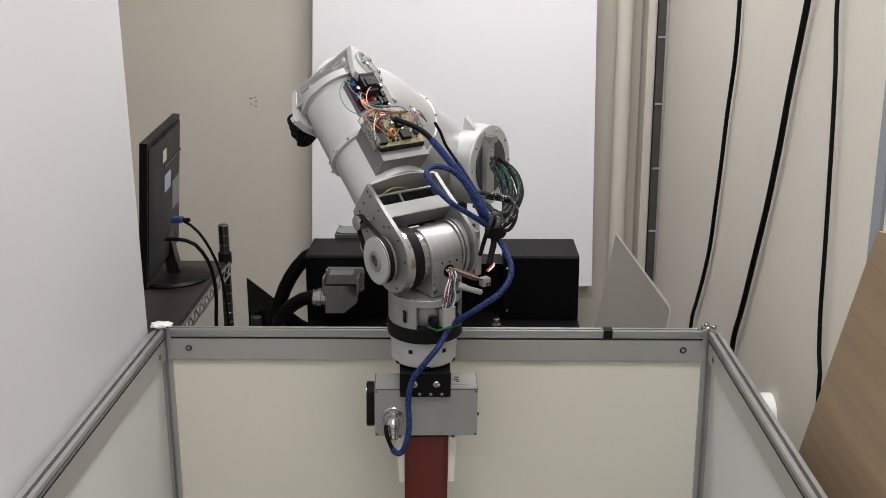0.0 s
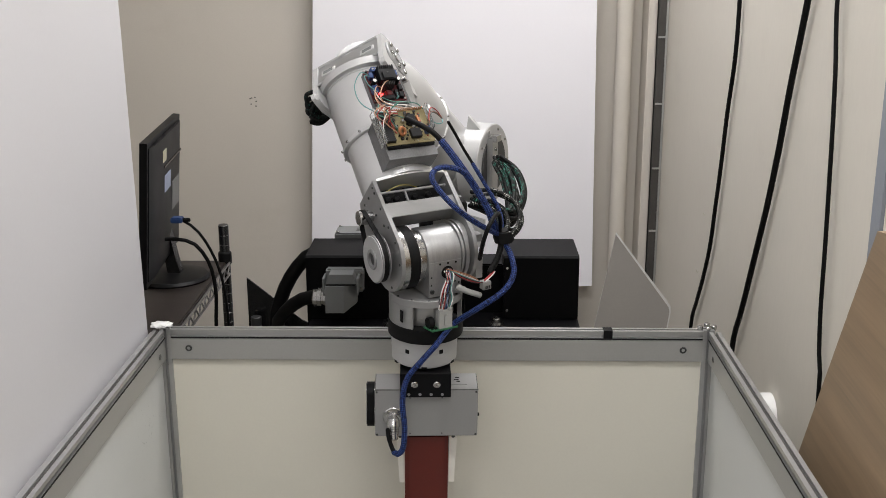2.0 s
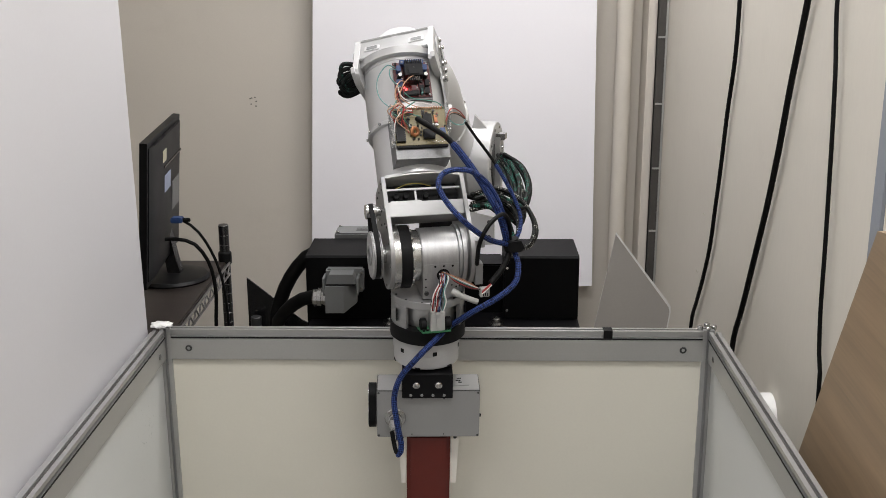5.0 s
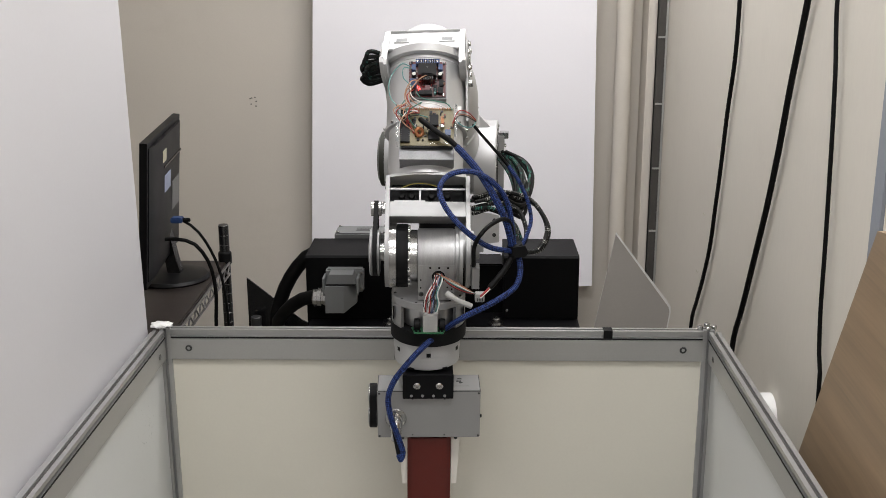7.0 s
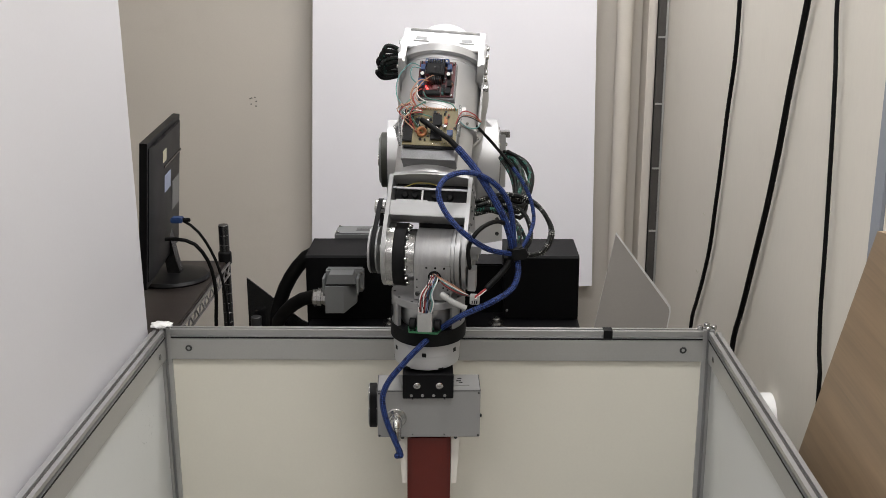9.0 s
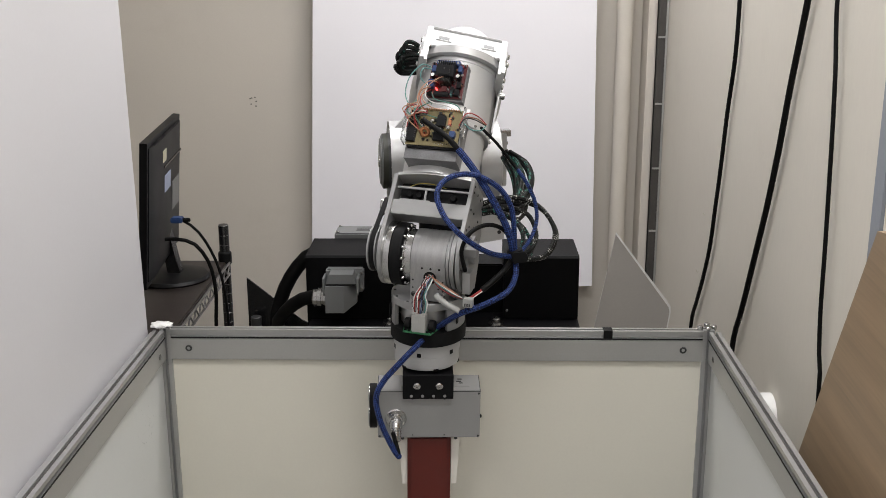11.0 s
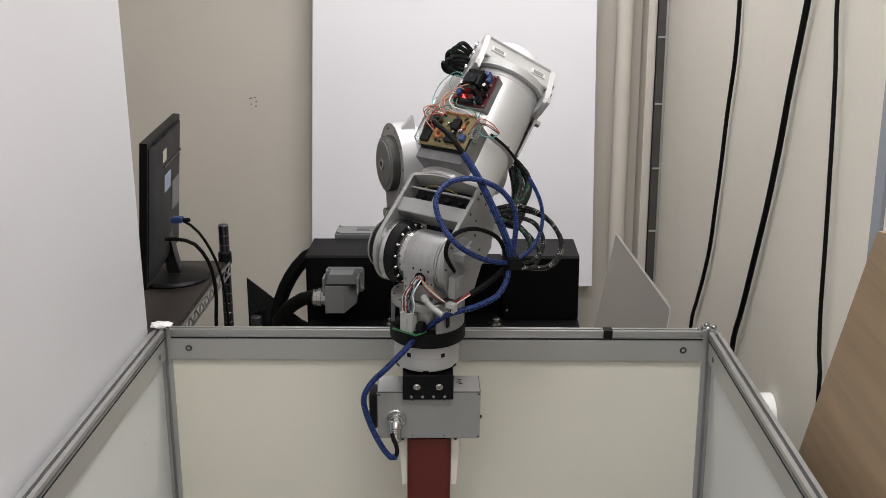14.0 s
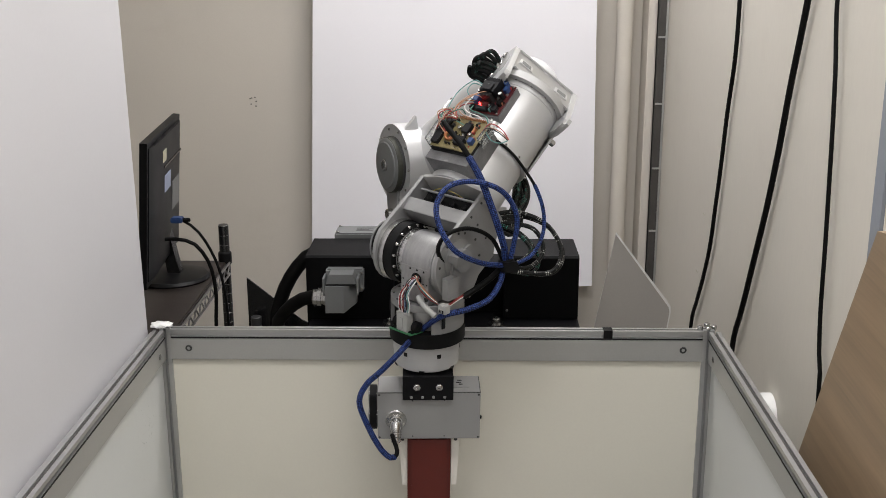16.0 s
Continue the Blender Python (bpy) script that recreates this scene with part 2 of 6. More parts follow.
def smooth_path(pts, n):
    """n + 1 points along a smooth curve through pts."""
    P = [Vector(p) for p in pts]
    P = [P[0] * 2 - P[1]] + P + [P[-1] * 2 - P[-2]]
    dense = []
    for i in range(1, len(P) - 2):
        a, b, c, d = P[i - 1:i + 3]
        for k in range(16):
            t = k / 16
            dense.append(0.5 * ((2 * b) + (c - a) * t + (2 * a - 5 * b + 4 * c - d) * t * t + (3 * b - a - 3 * c + d) * t ** 3))
    dense.append(P[-2])
    length = [0.0]
    for a, b in zip(dense, dense[1:]):
        length.append(length[-1] + (b - a).length)
    out, j = [], 0
    for k in range(n + 1):
        s = length[-1] * k / n
        while j < len(dense) - 2 and length[j + 1] < s:
            j += 1
        u = (s - length[j]) / max(1e-9, length[j + 1] - length[j])
        out.append(dense[j].lerp(dense[j + 1], min(1, u)))
    return out


def tube(bm, pts, r, seg=8, n=0, close=True):
    path = smooth_path(pts, n or max(6, 6 * (len(pts) - 1)))
    side, rings = None, []
    for i, p in enumerate(path):
        d = (path[min(i + 1, len(path) - 1)] - path[max(i - 1, 0)]).normalized()
        side = d.orthogonal().normalized() if side is None else (side - d * side.dot(d)).normalized()
        up = d.cross(side)
        rings.append([bm.verts.new(p + (side * math.cos(2 * math.pi * k / seg) + up * math.sin(2 * math.pi * k / seg)) * r) for k in range(seg)])
    for a, b in zip(rings, rings[1:]):
        for k in range(seg):
            bm.faces.new((a[k], a[(k + 1) % seg], b[(k + 1) % seg], b[k]))
    if close:
        bm.faces.new(rings[0][::-1]), bm.faces.new(rings[-1])
    return bm


def bolt(bm, at, axis, r=0.003, h=0.002, flip=1, m=Matrix()):
    lathe(bm, [(r, 0), (r, h * 0.7 * flip), (r * 0.8, h * flip), (r * 0.45, h * flip), (r * 0.42, h * 0.4 * flip)], axis, at, 10, m)


def mesh_of(name, bm, mat, bevel=0.0, crease=35):
    if bevel:
        sharp = [e for e in bm.edges if len(e.link_faces) == 2 and e.calc_face_angle(0) > radians(30)]
        bmesh.ops.bevel(bm, geom=sharp, offset=bevel, segments=2, affect="EDGES", clamp_overlap=True)
    bmesh.ops.recalc_face_normals(bm, faces=bm.faces)
    for f in bm.faces:
        f.smooth = True
    for e in bm.edges:
        if len(e.link_faces) != 2 or e.calc_face_angle(0) > radians(crease):
            e.smooth = False
    me = bpy.data.meshes.new(name)
    bm.to_mesh(me)
    bm.free()
    me.materials.append(mat)
    return me


def part(name, bm, mat, parent=None, label="", bevel=0.0, crease=35):
    ob = new(name, mesh_of(name, bm, mat, bevel, crease))
    ob.parent = parent
    return tagged(ob, label)


def part_each(name, bm, mat, parent, label=""):
    """Every loose piece of bm becomes a part of its own."""
    left = set(bm.verts)
    while left:
        todo, island = [left.pop()], []
        while todo:
            v = todo.pop()
            island.append(v)
            for e in v.link_edges:
                o = e.other_vert(v)
                if o in left:
                    left.remove(o)
                    todo.append(o)
        one, place = B(), {}
        for v in island:
            place[v] = one.verts.new(v.co)
        for f in {f for v in island for f in v.link_faces}:
            one.faces.new([place[v] for v in f.verts])
        part(name, one, mat, parent, label)
    bm.free()


def thing(name, at, label, category, group="", kind=""):
    ob = new(name)
    ob.matrix_world = at if isinstance(at, Matrix) else Matrix.Translation(at)
    ob.empty_display_size = 0.05
    return tagged(ob, label, category, group, kind)


def B():
    return bmesh.new()


# ---- the room ----
def setting(name, bm, mat, label, bevel=0.0):
    return tagged(part(name, bm, mat, None, "", bevel), label, name.split("_")[0], kind="structure")


XL, XR, YB, YF, H = -1.7, 0.609, 1.353, -3.6, 2.6
setting("floor", box(B(), XL - 0.1, XR + 0.4, YF - 0.1, YB + 0.1, -0.1, 0), M_FLOOR, "plain grey floor under the work cell")
setting("ceiling", box(B(), XL - 0.1, XR + 0.4, YF - 0.1, YB + 0.1, H, H + 0.1), M_CEIL, "plain white ceiling over the laboratory")
setting("wall_north", box(B(), XL, XR + 0.2, YB, YB + 0.1, 0, H), M_WALL, "beige painted wall with small scuffs")
setting("wall_west", box(B(), XL - 0.1, XL, YF, YB + 0.1, 0, H), M_WALL, "beige painted side wall")
# added wall, out of view, closes the room and keeps metal reflections dark
setting("wall_south", box(B(), XL, XR + 0.2, YF - 0.1, YF, 0, H), M_SOUTH, "unseen grey wall behind the camera, toned to darken reflections")


def right_wall():
    """Cream partition along the cell, of upright panels with a blue-grey joint and a dark upright at its far end."""
    w = setting("wall_east", box(B(), XR, XR + 0.08, YF, 1.215, 0, H), M_RIGHT, "cream partition wall with faint vertical marks")
    part("joint_strip", box(B(), XR - 0.006, XR + 0.002, -0.437, -0.404, 0, H), M_BLUEGREY, w, "blue-grey joint strip")
    part("near_panel", box(B(), XR - 0.003, XR + 0.002, -1.6, -0.442, 0, H), M_RIGHT, w)
    u = part("upright", box(B(), 0.584, 0.603, 1.220, 1.252, 0, H), M_DARKSTRIP, w, "dark slotted metal upright")
    for i in range(9):
        z = 0.306 + 0.184 * i
        part("joint_band", box(B(), 0.5832, 0.6035, 1.2165, 1.2205, z, z + 0.005), M_STRIP, u)
    part("wall_edge", box(B(), 0.6035, 0.6088, 1.2155, 1.235, 0, H), M_STRIP, w, "thin grey edging of the partition", 0.001)
    part("pipe", disc(B(), 0.0234, 0, H, "z", (0.499, 1.279, 0)), M_WALL, w, "beige painted pipe in the corner")
    part("corner_casing", box(B(), 0.558, 0.581, 1.236, YB, 0, H), M_WALL, w, "beige corner casing", 0.004)


right_wall()


def ceiling_lamps():
    for lx, ly, sx, sy, _ in LAMPS:
        t = thing("ceiling_lamp", (lx, ly, 2.55), "flat white ceiling lamp with glowing diffuser", "lamp", "ceiling lamps")
        part("housing", box(B(), -sx / 2 - 0.02, sx / 2 + 0.02, -sy / 2 - 0.02, sy / 2 + 0.02, 0.005, 0.05), M_WHITEPL, t, "", 0.004)
        part("diffuser", box(B(), -sx / 2, sx / 2, -sy / 2, sy / 2, -0.004, 0.005), M_TUBE, t, "glowing diffuser")


ceiling_lamps()


def back_board():
    t = thing("white_board", (0.0178, 1.2733, 0.675), "tall plain white foam board leaning on the wall", "board")
    part("sheet", prism(B(), [(-0.4257, 0), (0.4129, 0), (0.398, 0.9578), (0.3895, 1.809), (-0.3831, 1.809), (-0.3937, 0.8514)], 0, 0.012, "y"), M_BOARD, t, "", 0.001)
    part("foot_block", box(B(), -0.3, 0.3, -0.01, 0.02, -0.675, 0), M_BOARD, t)


back_board()


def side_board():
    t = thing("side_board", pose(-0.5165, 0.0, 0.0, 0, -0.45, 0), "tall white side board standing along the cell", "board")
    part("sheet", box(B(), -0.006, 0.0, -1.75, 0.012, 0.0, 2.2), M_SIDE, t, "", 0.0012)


side_board()


# ---- the work cell ----
def extrusion(bm, a, b, w=0.02):
    """A slotted square profile from a to b along x, y or z, with a groove on each side."""
    a, b = Vector(a), Vector(b)
    k = max(range(3), key=lambda i: abs(b[i] - a[i]))
    h, g, d = w / 2, w * 0.15, w * 0.3
    pts = [(-h, -h), (-g, -h), (-g, -h + d), (g, -h + d), (g, -h), (h, -h), (h, -g), (h - d, -g), (h - d, g), (h, g), (h, h), (g, h), (g, h - d), (-g, h - d), (-g, h), (-h, h),
           (-h, g), (-h + d, g), (-h + d, -g), (-h, -g)]
    lo, hi = min(a[k], b[k]), max(a[k], b[k])
    o = [i for i in range(3) if i != k]
    prism(bm, [(p + a[o[0]], q + a[o[1]]) for p, q in pts], lo, hi, "xyz"[k])
    return bm


def work_cell():
    t = thing("work_cell", (0, 0, 0), "open work cell of aluminium profiles with pale panels", "enclosure")
    P = 0.49
    Y1 = -1.6
    for x in (-P, P):
        part("post", extrusion(B(), (x, 0.01, 0), (x, 0.01, 0.9965)), M_EXTR, t)
        part("post", extrusion(B(), (x, Y1, 0), (x, Y1, 1.0)), M_EXTR, t)
        s = 1 if x > 0 else -1
        xo = x + 0.010 * s
        part("side_rail", extrusion(B(), (xo, Y1 + 0.01, 0.984), (xo, 0.0, 0.984)), M_EXTR, t)
        part("side_strip", box(B(), xo - s * 0.010, xo - s * 0.007, Y1 + 0.01, -0.001, 0.938, 0.9765), M_STRIP, t, "grey aluminium strip under the rail", 0.0006)
        part("side_panel", box(B(), xo - 0.002, xo + 0.002, Y1 + 0.012, -0.002, 0.02, 0.96), M_MILK, t, "milky white acrylic panel")
        b = B()
        ring(b, 0.002, 0.0055, 0, 0.0015, "x", (xo - s * 0.0115, -0.045, 0.958))
        part("strip_screw", b, M_STEEL, t)
        cap = B()
        lathe(cap, [(0.0035, 0), (0.006, 0), (0.0062, 0.003), (0.005, 0.0045), (0.002, 0.0045)], "z", (x, 0.01, 0.9965), 20)
        part("post_end_screw", cap, M_STEEL, t)
        if s > 0:
            for dx, dy in ((-0.013, 0.004), (0.012, 0.006), (0.002, 0.018)):
                c = B()
                lathe(c, [(0.0022, -0.004), (0.005, -0.004), (0.0052, 0.0035), (0.0035, 0.0045)], "z", (x + dx, 0.01 + dy, 0.9965), 16)
                part("bracket_screw", c, M_STEEL, t)
    # strips laid along the slots carry the slots' shade in their colour
    for x in (-P, P):
        part("slot_shade", box(B(), x - 0.0026, x + 0.0026, 0.0052, 0.0062, 0.0, 0.993), M_PLATE, t, "strip toned as the slot's shade")
        s = 1 if x > 0 else -1
        xo = x + 0.010 * s
        part("slot_shade", box(B(), xo - s * 0.0104, xo - s * 0.009, Y1 + 0.012, -0.001, 0.9768, 0.9800), M_SLOTSHADE, t, "strip toned as the slot's shade")
        part("slot_shade", box(B(), xo - 0.0028, xo + 0.0028, Y1 + 0.012, -0.001, 0.9882, 0.9894), M_DARKSTRIP, t, "grey strip toned as the slot's shade")
    part("edge_strip", box(B(), -P - 0.0255, -P - 0.0205, Y1 + 0.01, -0.001, 0.965, 0.9905), M_EXTR, t, "slim aluminium strip beside the rail", 0.0006)
    # the pale side swings out a little towards the camera
    out = Matrix.Translation((-P, 0, 0)) @ Matrix.Rotation(radians(-0.15), 4, "Z") @ Matrix.Translation((P, 0, 0))
    for ob in t.children:
        if ob.name.split(".")[0] in ("side_rail", "side_strip", "side_panel", "strip_screw", "slot_shade", "edge_strip") and sum(v.co.x for v in ob.data.vertices) < 0 and min(v.co.y for v in ob.data.vertices) < -0.02:
            ob.matrix_local = out
    # shade of the gap under the back rail, drawn as a thin dark strip
    part("slot_shade", box(B(), -P + 0.0105, P - 0.0105, -0.0008, 0.001, 0.9779, 0.9806), M_SLOTSHADE, t, "strip toned as the slot's shade")
    part("back_rail", extrusion(B(), (-P + 0.01, 0.01, 0.984), (P - 0.01, 0.01, 0.984)), M_EXTR, t)
    part("back_strip", box(B(), -P + 0.0105, P - 0.0105, -0.003, -0.0004, 0.938, 0.9775), M_STRIP, t, "grey aluminium strip under the rail", 0.0006)
    part("back_panel", box(B(), -P + 0.008, P - 0.008, 0.006, 0.010, 0.02, 0.975), M_CREAM, t, "cream acrylic panel")
    for x in (-0.447, 0.445):
        b = B()
        ring(b, 0.003, 0.0062, 0, 0.0016, "y", (x, -0.0046, 0.960))
        part("strip_screw", b, M_DARKMET, t)
        part("screw_socket", disc(B(), 0.0032, 0, 0.0008, "y", (x, -0.004, 0.960), 10), M_STRIP, t)
    b = B()
    box(b, 0.302, 0.318, -0.0012, 0.0, 0.981, 0.9955)
    box(b, 0.302, 0.318, -0.0012, 0.018, 0.9943, 0.9955)
    part("black_tape", b, M_BLACK, t, "strip of black tape over the rail")


work_cell()


def paper_scrap():
    t = thing("paper_scrap", (-0.497, 0.006, 1.0005), "crumpled white scrap of paper on the corner post", "paper")
    b = B()
    bmesh.ops.create_icosphere(b, subdivisions=3, radius=1)
    for v in b.verts:
        n = noise.noise(v.co * 2.3)
        v.co = Vector((v.co.x * 0.018, v.co.y * 0.012, max(-0.5, v.co.z) * 0.006)) * (1 + 0.5 * n)
    part("scrap", b, M_WHITEPL, t, "", 0, 60)


paper_scrap()


def robot_stand():
    t = thing("robot_stand", (0.01, 0.33, 0), "black pedestal carrying the robot behind the cell", "stand")
    part("column", box(B(), -0.26, 0.26, -0.10, 0.14, 0.0, 0.89), M_BLKBOX, t, "", 0.004)
    part("top_plate", box(B(), -0.275, 0.275, -0.13, 0.15, 0.89, 0.9195), M_BLKPLATE, t, "black base plate", 0.002)


robot_stand()


# ---- the robot: places of its joints ----
SHOULDER = Vector((0.0069, 0.3179, 1.2447))
WRIST = Vector((-0.0108, -0.1688, 1.1885))
ELBOW = Vector((-0.0128, 0.0213, 1.4728))
TOOL_UP = Vector((0.015, -0.0755, 1.0)).normalized()
# stop-and-go swing of the elbow round the line from wrist to shoulder: start, end, degrees before and after
SWINGS = [(0.0, 1.35, -36.5, -26.2), (2.05, 3.5, -26.2, -16.8), (4.1, 5.55, -16.8, -6.8), (6.08, 7.55, -6.8, 3.0), (8.4, 10.0, 3.0, 13.2),
          (10.9, 12.1, 13.2, 23.0), (12.68, 14.2, 23.0, 31.6), (14.87, 16.4, 31.6, 43.0)]
# slow sag of the hand while it holds its place: seconds, then metres along x and z
DRIFT = [(0.0, -0.0045, 0.003), (2.0, -0.004, 0.0025), (4.0, -0.0015, 0.0015), (7.0, 0.0, 0.0), (9.0, 0.0, 0.0005), (12.5, 0.0, -0.001), (16.0, 0.0, -0.0025)]
MOMENTS = [round(0.25 * i, 2) for i in range(65)]
BASE = Matrix.Translation((SHOULDER.x, SHOULDER.y, 0.905))


def swing(t):
    for a, b, d0, d1 in SWINGS:
        if t < a:
            return d0
        if t < b:
            s = (t - a) / (b - a)
            return d0 + (d1 - d0) * s * s * (3 - 2 * s)
    return SWINGS[-1][3]


def drift(t):
    for (a, x0, z0), (b, x1, z1) in zip(DRIFT, DRIFT[1:]):
        if t <= b:
            s = (t - a) / (b - a)
            return Vector((x0 + (x1 - x0) * s, 0, z0 + (z1 - z0) * s))
    return Vector((0, 0, 0))


def basis(origin, across, along):
    """A pose whose z runs along, x across, y away from the camera."""
    z = along.normalized()
    x = (across - z * across.dot(z)).normalized()
    y = z.cross(x)
    return Matrix(((x.x, y.x, z.x, origin.x), (x.y, y.y, z.y, origin.y), (x.z, y.z, z.z, origin.z), (0, 0, 0, 1)))


def links(t):
    """The poses in the world of the five moving links at t."""
    axis = (SHOULDER - WRIST).normalized()
    elbow = WRIST + Matrix.Rotation(radians(swing(t)), 3, axis) @ (ELBOW - WRIST)
    fore, upper = (elbow - WRIST).normalized(), (elbow - SHOULDER).normalized()
    side = fore.cross(axis)
    side = side if side.x > 0 else -side
    pitch = fore.cross(TOOL_UP)
    pitch = pitch if pitch.x > 0 else -pitch
    turn = upper.cross(Vector((0, 0, 1)))
    turn = turn if turn.x > 0 else -turn
    w = WRIST + drift(t)
    return {"shoulder": basis(SHOULDER, turn, Vector((0, 0, 1))), "upper_arm": basis(SHOULDER, side, upper), "elbow": basis(elbow, side, fore),
            "forearm": basis(w, pitch, fore), "wrist": basis(w, pitch, TOOL_UP), "tool": basis(w, Vector((1, 0.05, 0)), TOOL_UP)}


robot = thing("industrial_robot", BASE, "silver seven-joint robot arm with exposed circuit boards and cables", "robot")


def robot_base():
    """Black housing on both sides of the shoulder column."""
    inv = BASE.inverted()
    b = B()
    prof = [(-0.046, 0.0), (0.09, 0.0), (0.09, 0.150), (-0.042, 0.150), (-0.046, 0.146)]
    prism(b, prof, -0.278, -0.10, "x")
    part("base_housing", b, M_BLKBOX, robot, "black powder-coated base housing", 0.009)
    b = B()
    prism(b, [(-0.046, 0.0175), (0.09, 0.0175), (0.09, 0.150), (-0.042, 0.150), (-0.046, 0.146)], 0.125, 0.277, "x")
    part("base_housing", b, M_BLKBOX, robot, "black powder-coated base housing", 0.009)
    b = B()
    for x, z in ((0.132, 0.035), (0.132, 0.125)):
        bolt(b, (x, -0.046, z), "y", 0.0028, 0.0015, -1)
    part_each("housing_screw", b, M_STEEL, robot)
    part("base_core", box(B(), -0.1, 0.125, 0.0, 0.08, 0.0, 0.12), M_BLKBOX, robot, "", 0.003)
    lid = part("grey_lid", box(B(), -0.235, -0.12, 0.095, 0.16, 0.12, 0.160), M_CONN, robot, "grey lid with small screws", 0.003)
    b = B()
    for x, y in ((-0.228, 0.102), (-0.228, 0.153), (-0.127, 0.102), (-0.127, 0.153)):
        bolt(b, (x, y, 0.160), "z", 0.004, 0.003)
    part_each("lid_screw", b, M_STEEL, lid)
    for k in range(3):
        part("lid_mark", box(B(), -0.19, -0.155 - 0.008 * (k % 2), 0.118 + 0.01 * k, 0.122 + 0.01 * k, 0.1598, 0.1604), M_DARKMET, lid)
    col = B()
    lathe(col, [(0.056, 0.0), (0.056, 0.03), (0.05, 0.04), (0.05, 0.24), (0.045, 0.25)], "z", (0, 0.03, 0.0))
    part("column", col, M_BLKBOX, robot)
    for x in (-0.105, 0.110):
        b = B()
        lathe(b, [(0.016, 0), (0.016, 0.003), (0.009, 0.003), (0.009, 0.013), (0.007, 0.015), (0.004, 0.015), (0.004, 0.009)], "z", (x, -0.075, 0.0147), 20)
        part("base_bolt", b, M_STEEL, robot, "steel socket bolt with washer")


robot_base()


def shoulder():
    b = B()
    lathe(b, [(0.06, -0.085), (0.068, -0.083), (0.068, 0.083), (0.06, 0.085)], "x")
    s = part("shoulder", b, M_SILVER, robot, "silver shoulder joint housing")
    for side in (-1, 1):
        b = B()
        disc(b, 0.080, 0.066 * side, (0.111 if side > 0 else 0.106) * side, "x", ch=0.002)
        part("flange", b, M_SILVER, s, "", 0)
        b = B()
        disc(b, 0.056, 0.105 * side, (0.114 if side > 0 else 0.110) * side, "x")
        part("cover_ring", b, M_DARKMET, s, "dark ring")
        b = B()
        for k in range(10):
            a = 2 * math.pi * k / 10
            bolt(b, ((0.111 if side > 0 else 0.106) * side, 0.070 * math.cos(a), 0.070 * math.sin(a)), "x", 0.0028, 0.0022, side)
        part_each("flange_screw", b, M_STEEL, s)
    b = B()
    lathe(b, [(0.050, -0.124), (0.054, -0.122), (0.054, -0.110), (0.05, -0.108)], "x")
    p = part("pulley", b, M_CONN, s, "grey toothed pulley with steel hub")
    part("belt", ring(B(), 0.0505, 0.0552, -0.1215, -0.1105, "x"), M_OLIVE, p, "olive black toothed belt")
    part("pulley_face", disc(B(), 0.046, -0.1265, -0.123, "x"), M_CONN, p)
    part("pulley_hub", ring(B(), 0.006, 0.012, -0.1295, -0.123, "x"), M_STEEL, p)
    b = B()
    prism(b, [(-0.03, -0.03), (0.03, -0.03), (0.02, -0.125), (-0.01, -0.125)], -0.112, -0.106, "x")
    part("tensioner_plate", b, M_PLATE, s, "", 0.001)
    part("tensioner_roller", disc(B(), 0.011, -0.124, -0.108, "x", (0, 0.0, -0.10)), M_STEEL, s)
    b = B()
    box(b, 0.113, 0.125, -0.036, -0.008, -0.05, 0.056)
    part("cable_bracket", b, M_COVER, s, "aluminium cable bracket", 0.001)
    b = B()
    for z in (0.0, 0.02, 0.035):
        bolt(b, (0.125, -0.024, z), "x", 0.0035, 0.004)
    box(b, 0.115, 0.133, -0.034, -0.01, 0.05, 0.062)
    part("bracket_clamp", b, M_STEEL, s, "", 0.0006)
    b = B()
    prism(b, [(0.05, -0.075), (0.085, -0.095), (0.118, -0.10), (0.118, -0.155), (0.05, -0.165)], -0.056, -0.050, "y")
    part("side_plate", b, M_SILVER, s, "", 0.001)
    b = B()
    for x, z in ((0.108, -0.11), (0.108, -0.14)):
        bolt(b, (x, -0.056, z), "y", 0.004, 0.002, -1)
    part_each("plate_screw", b, M_DARKMET, s)
    # pointed sheet standing up beside each flange
    for side in (-1, 1):
        b = B()
        prism(b, [(0.064 * side, 0.045), (0.106 * side, 0.064), (0.073 * side, 0.098)], -0.034, -0.024, "y")
        part("guard_sheet", b, M_SILVER, s, "", 0.0005)
    return s


def upper_arm():
    b = B()
    lathe(b, [(0.074, 0.02), (0.077, 0.04), (0.078, 0.155), (0.0815, 0.157), (0.0815, 0.17), (0.0790, 0.172), (0.0825, 0.25), (0.0805, 0.29), (0.068, 0.335), (0.060, 0.352)], "z")
    u = part("upper_arm", b, M_SILVER, robot, "silver tubular upper arm")
    b = B()
    for k in range(12):
        a = 2 * math.pi * (k + 0.5) / 12
        bolt(b, (0.0802 * math.cos(a), 0.0802 * math.sin(a), 0.170), "z", 0.0028, 0.0024, 1)
    part_each("ring_screw", b, M_STEEL, u)
    return u


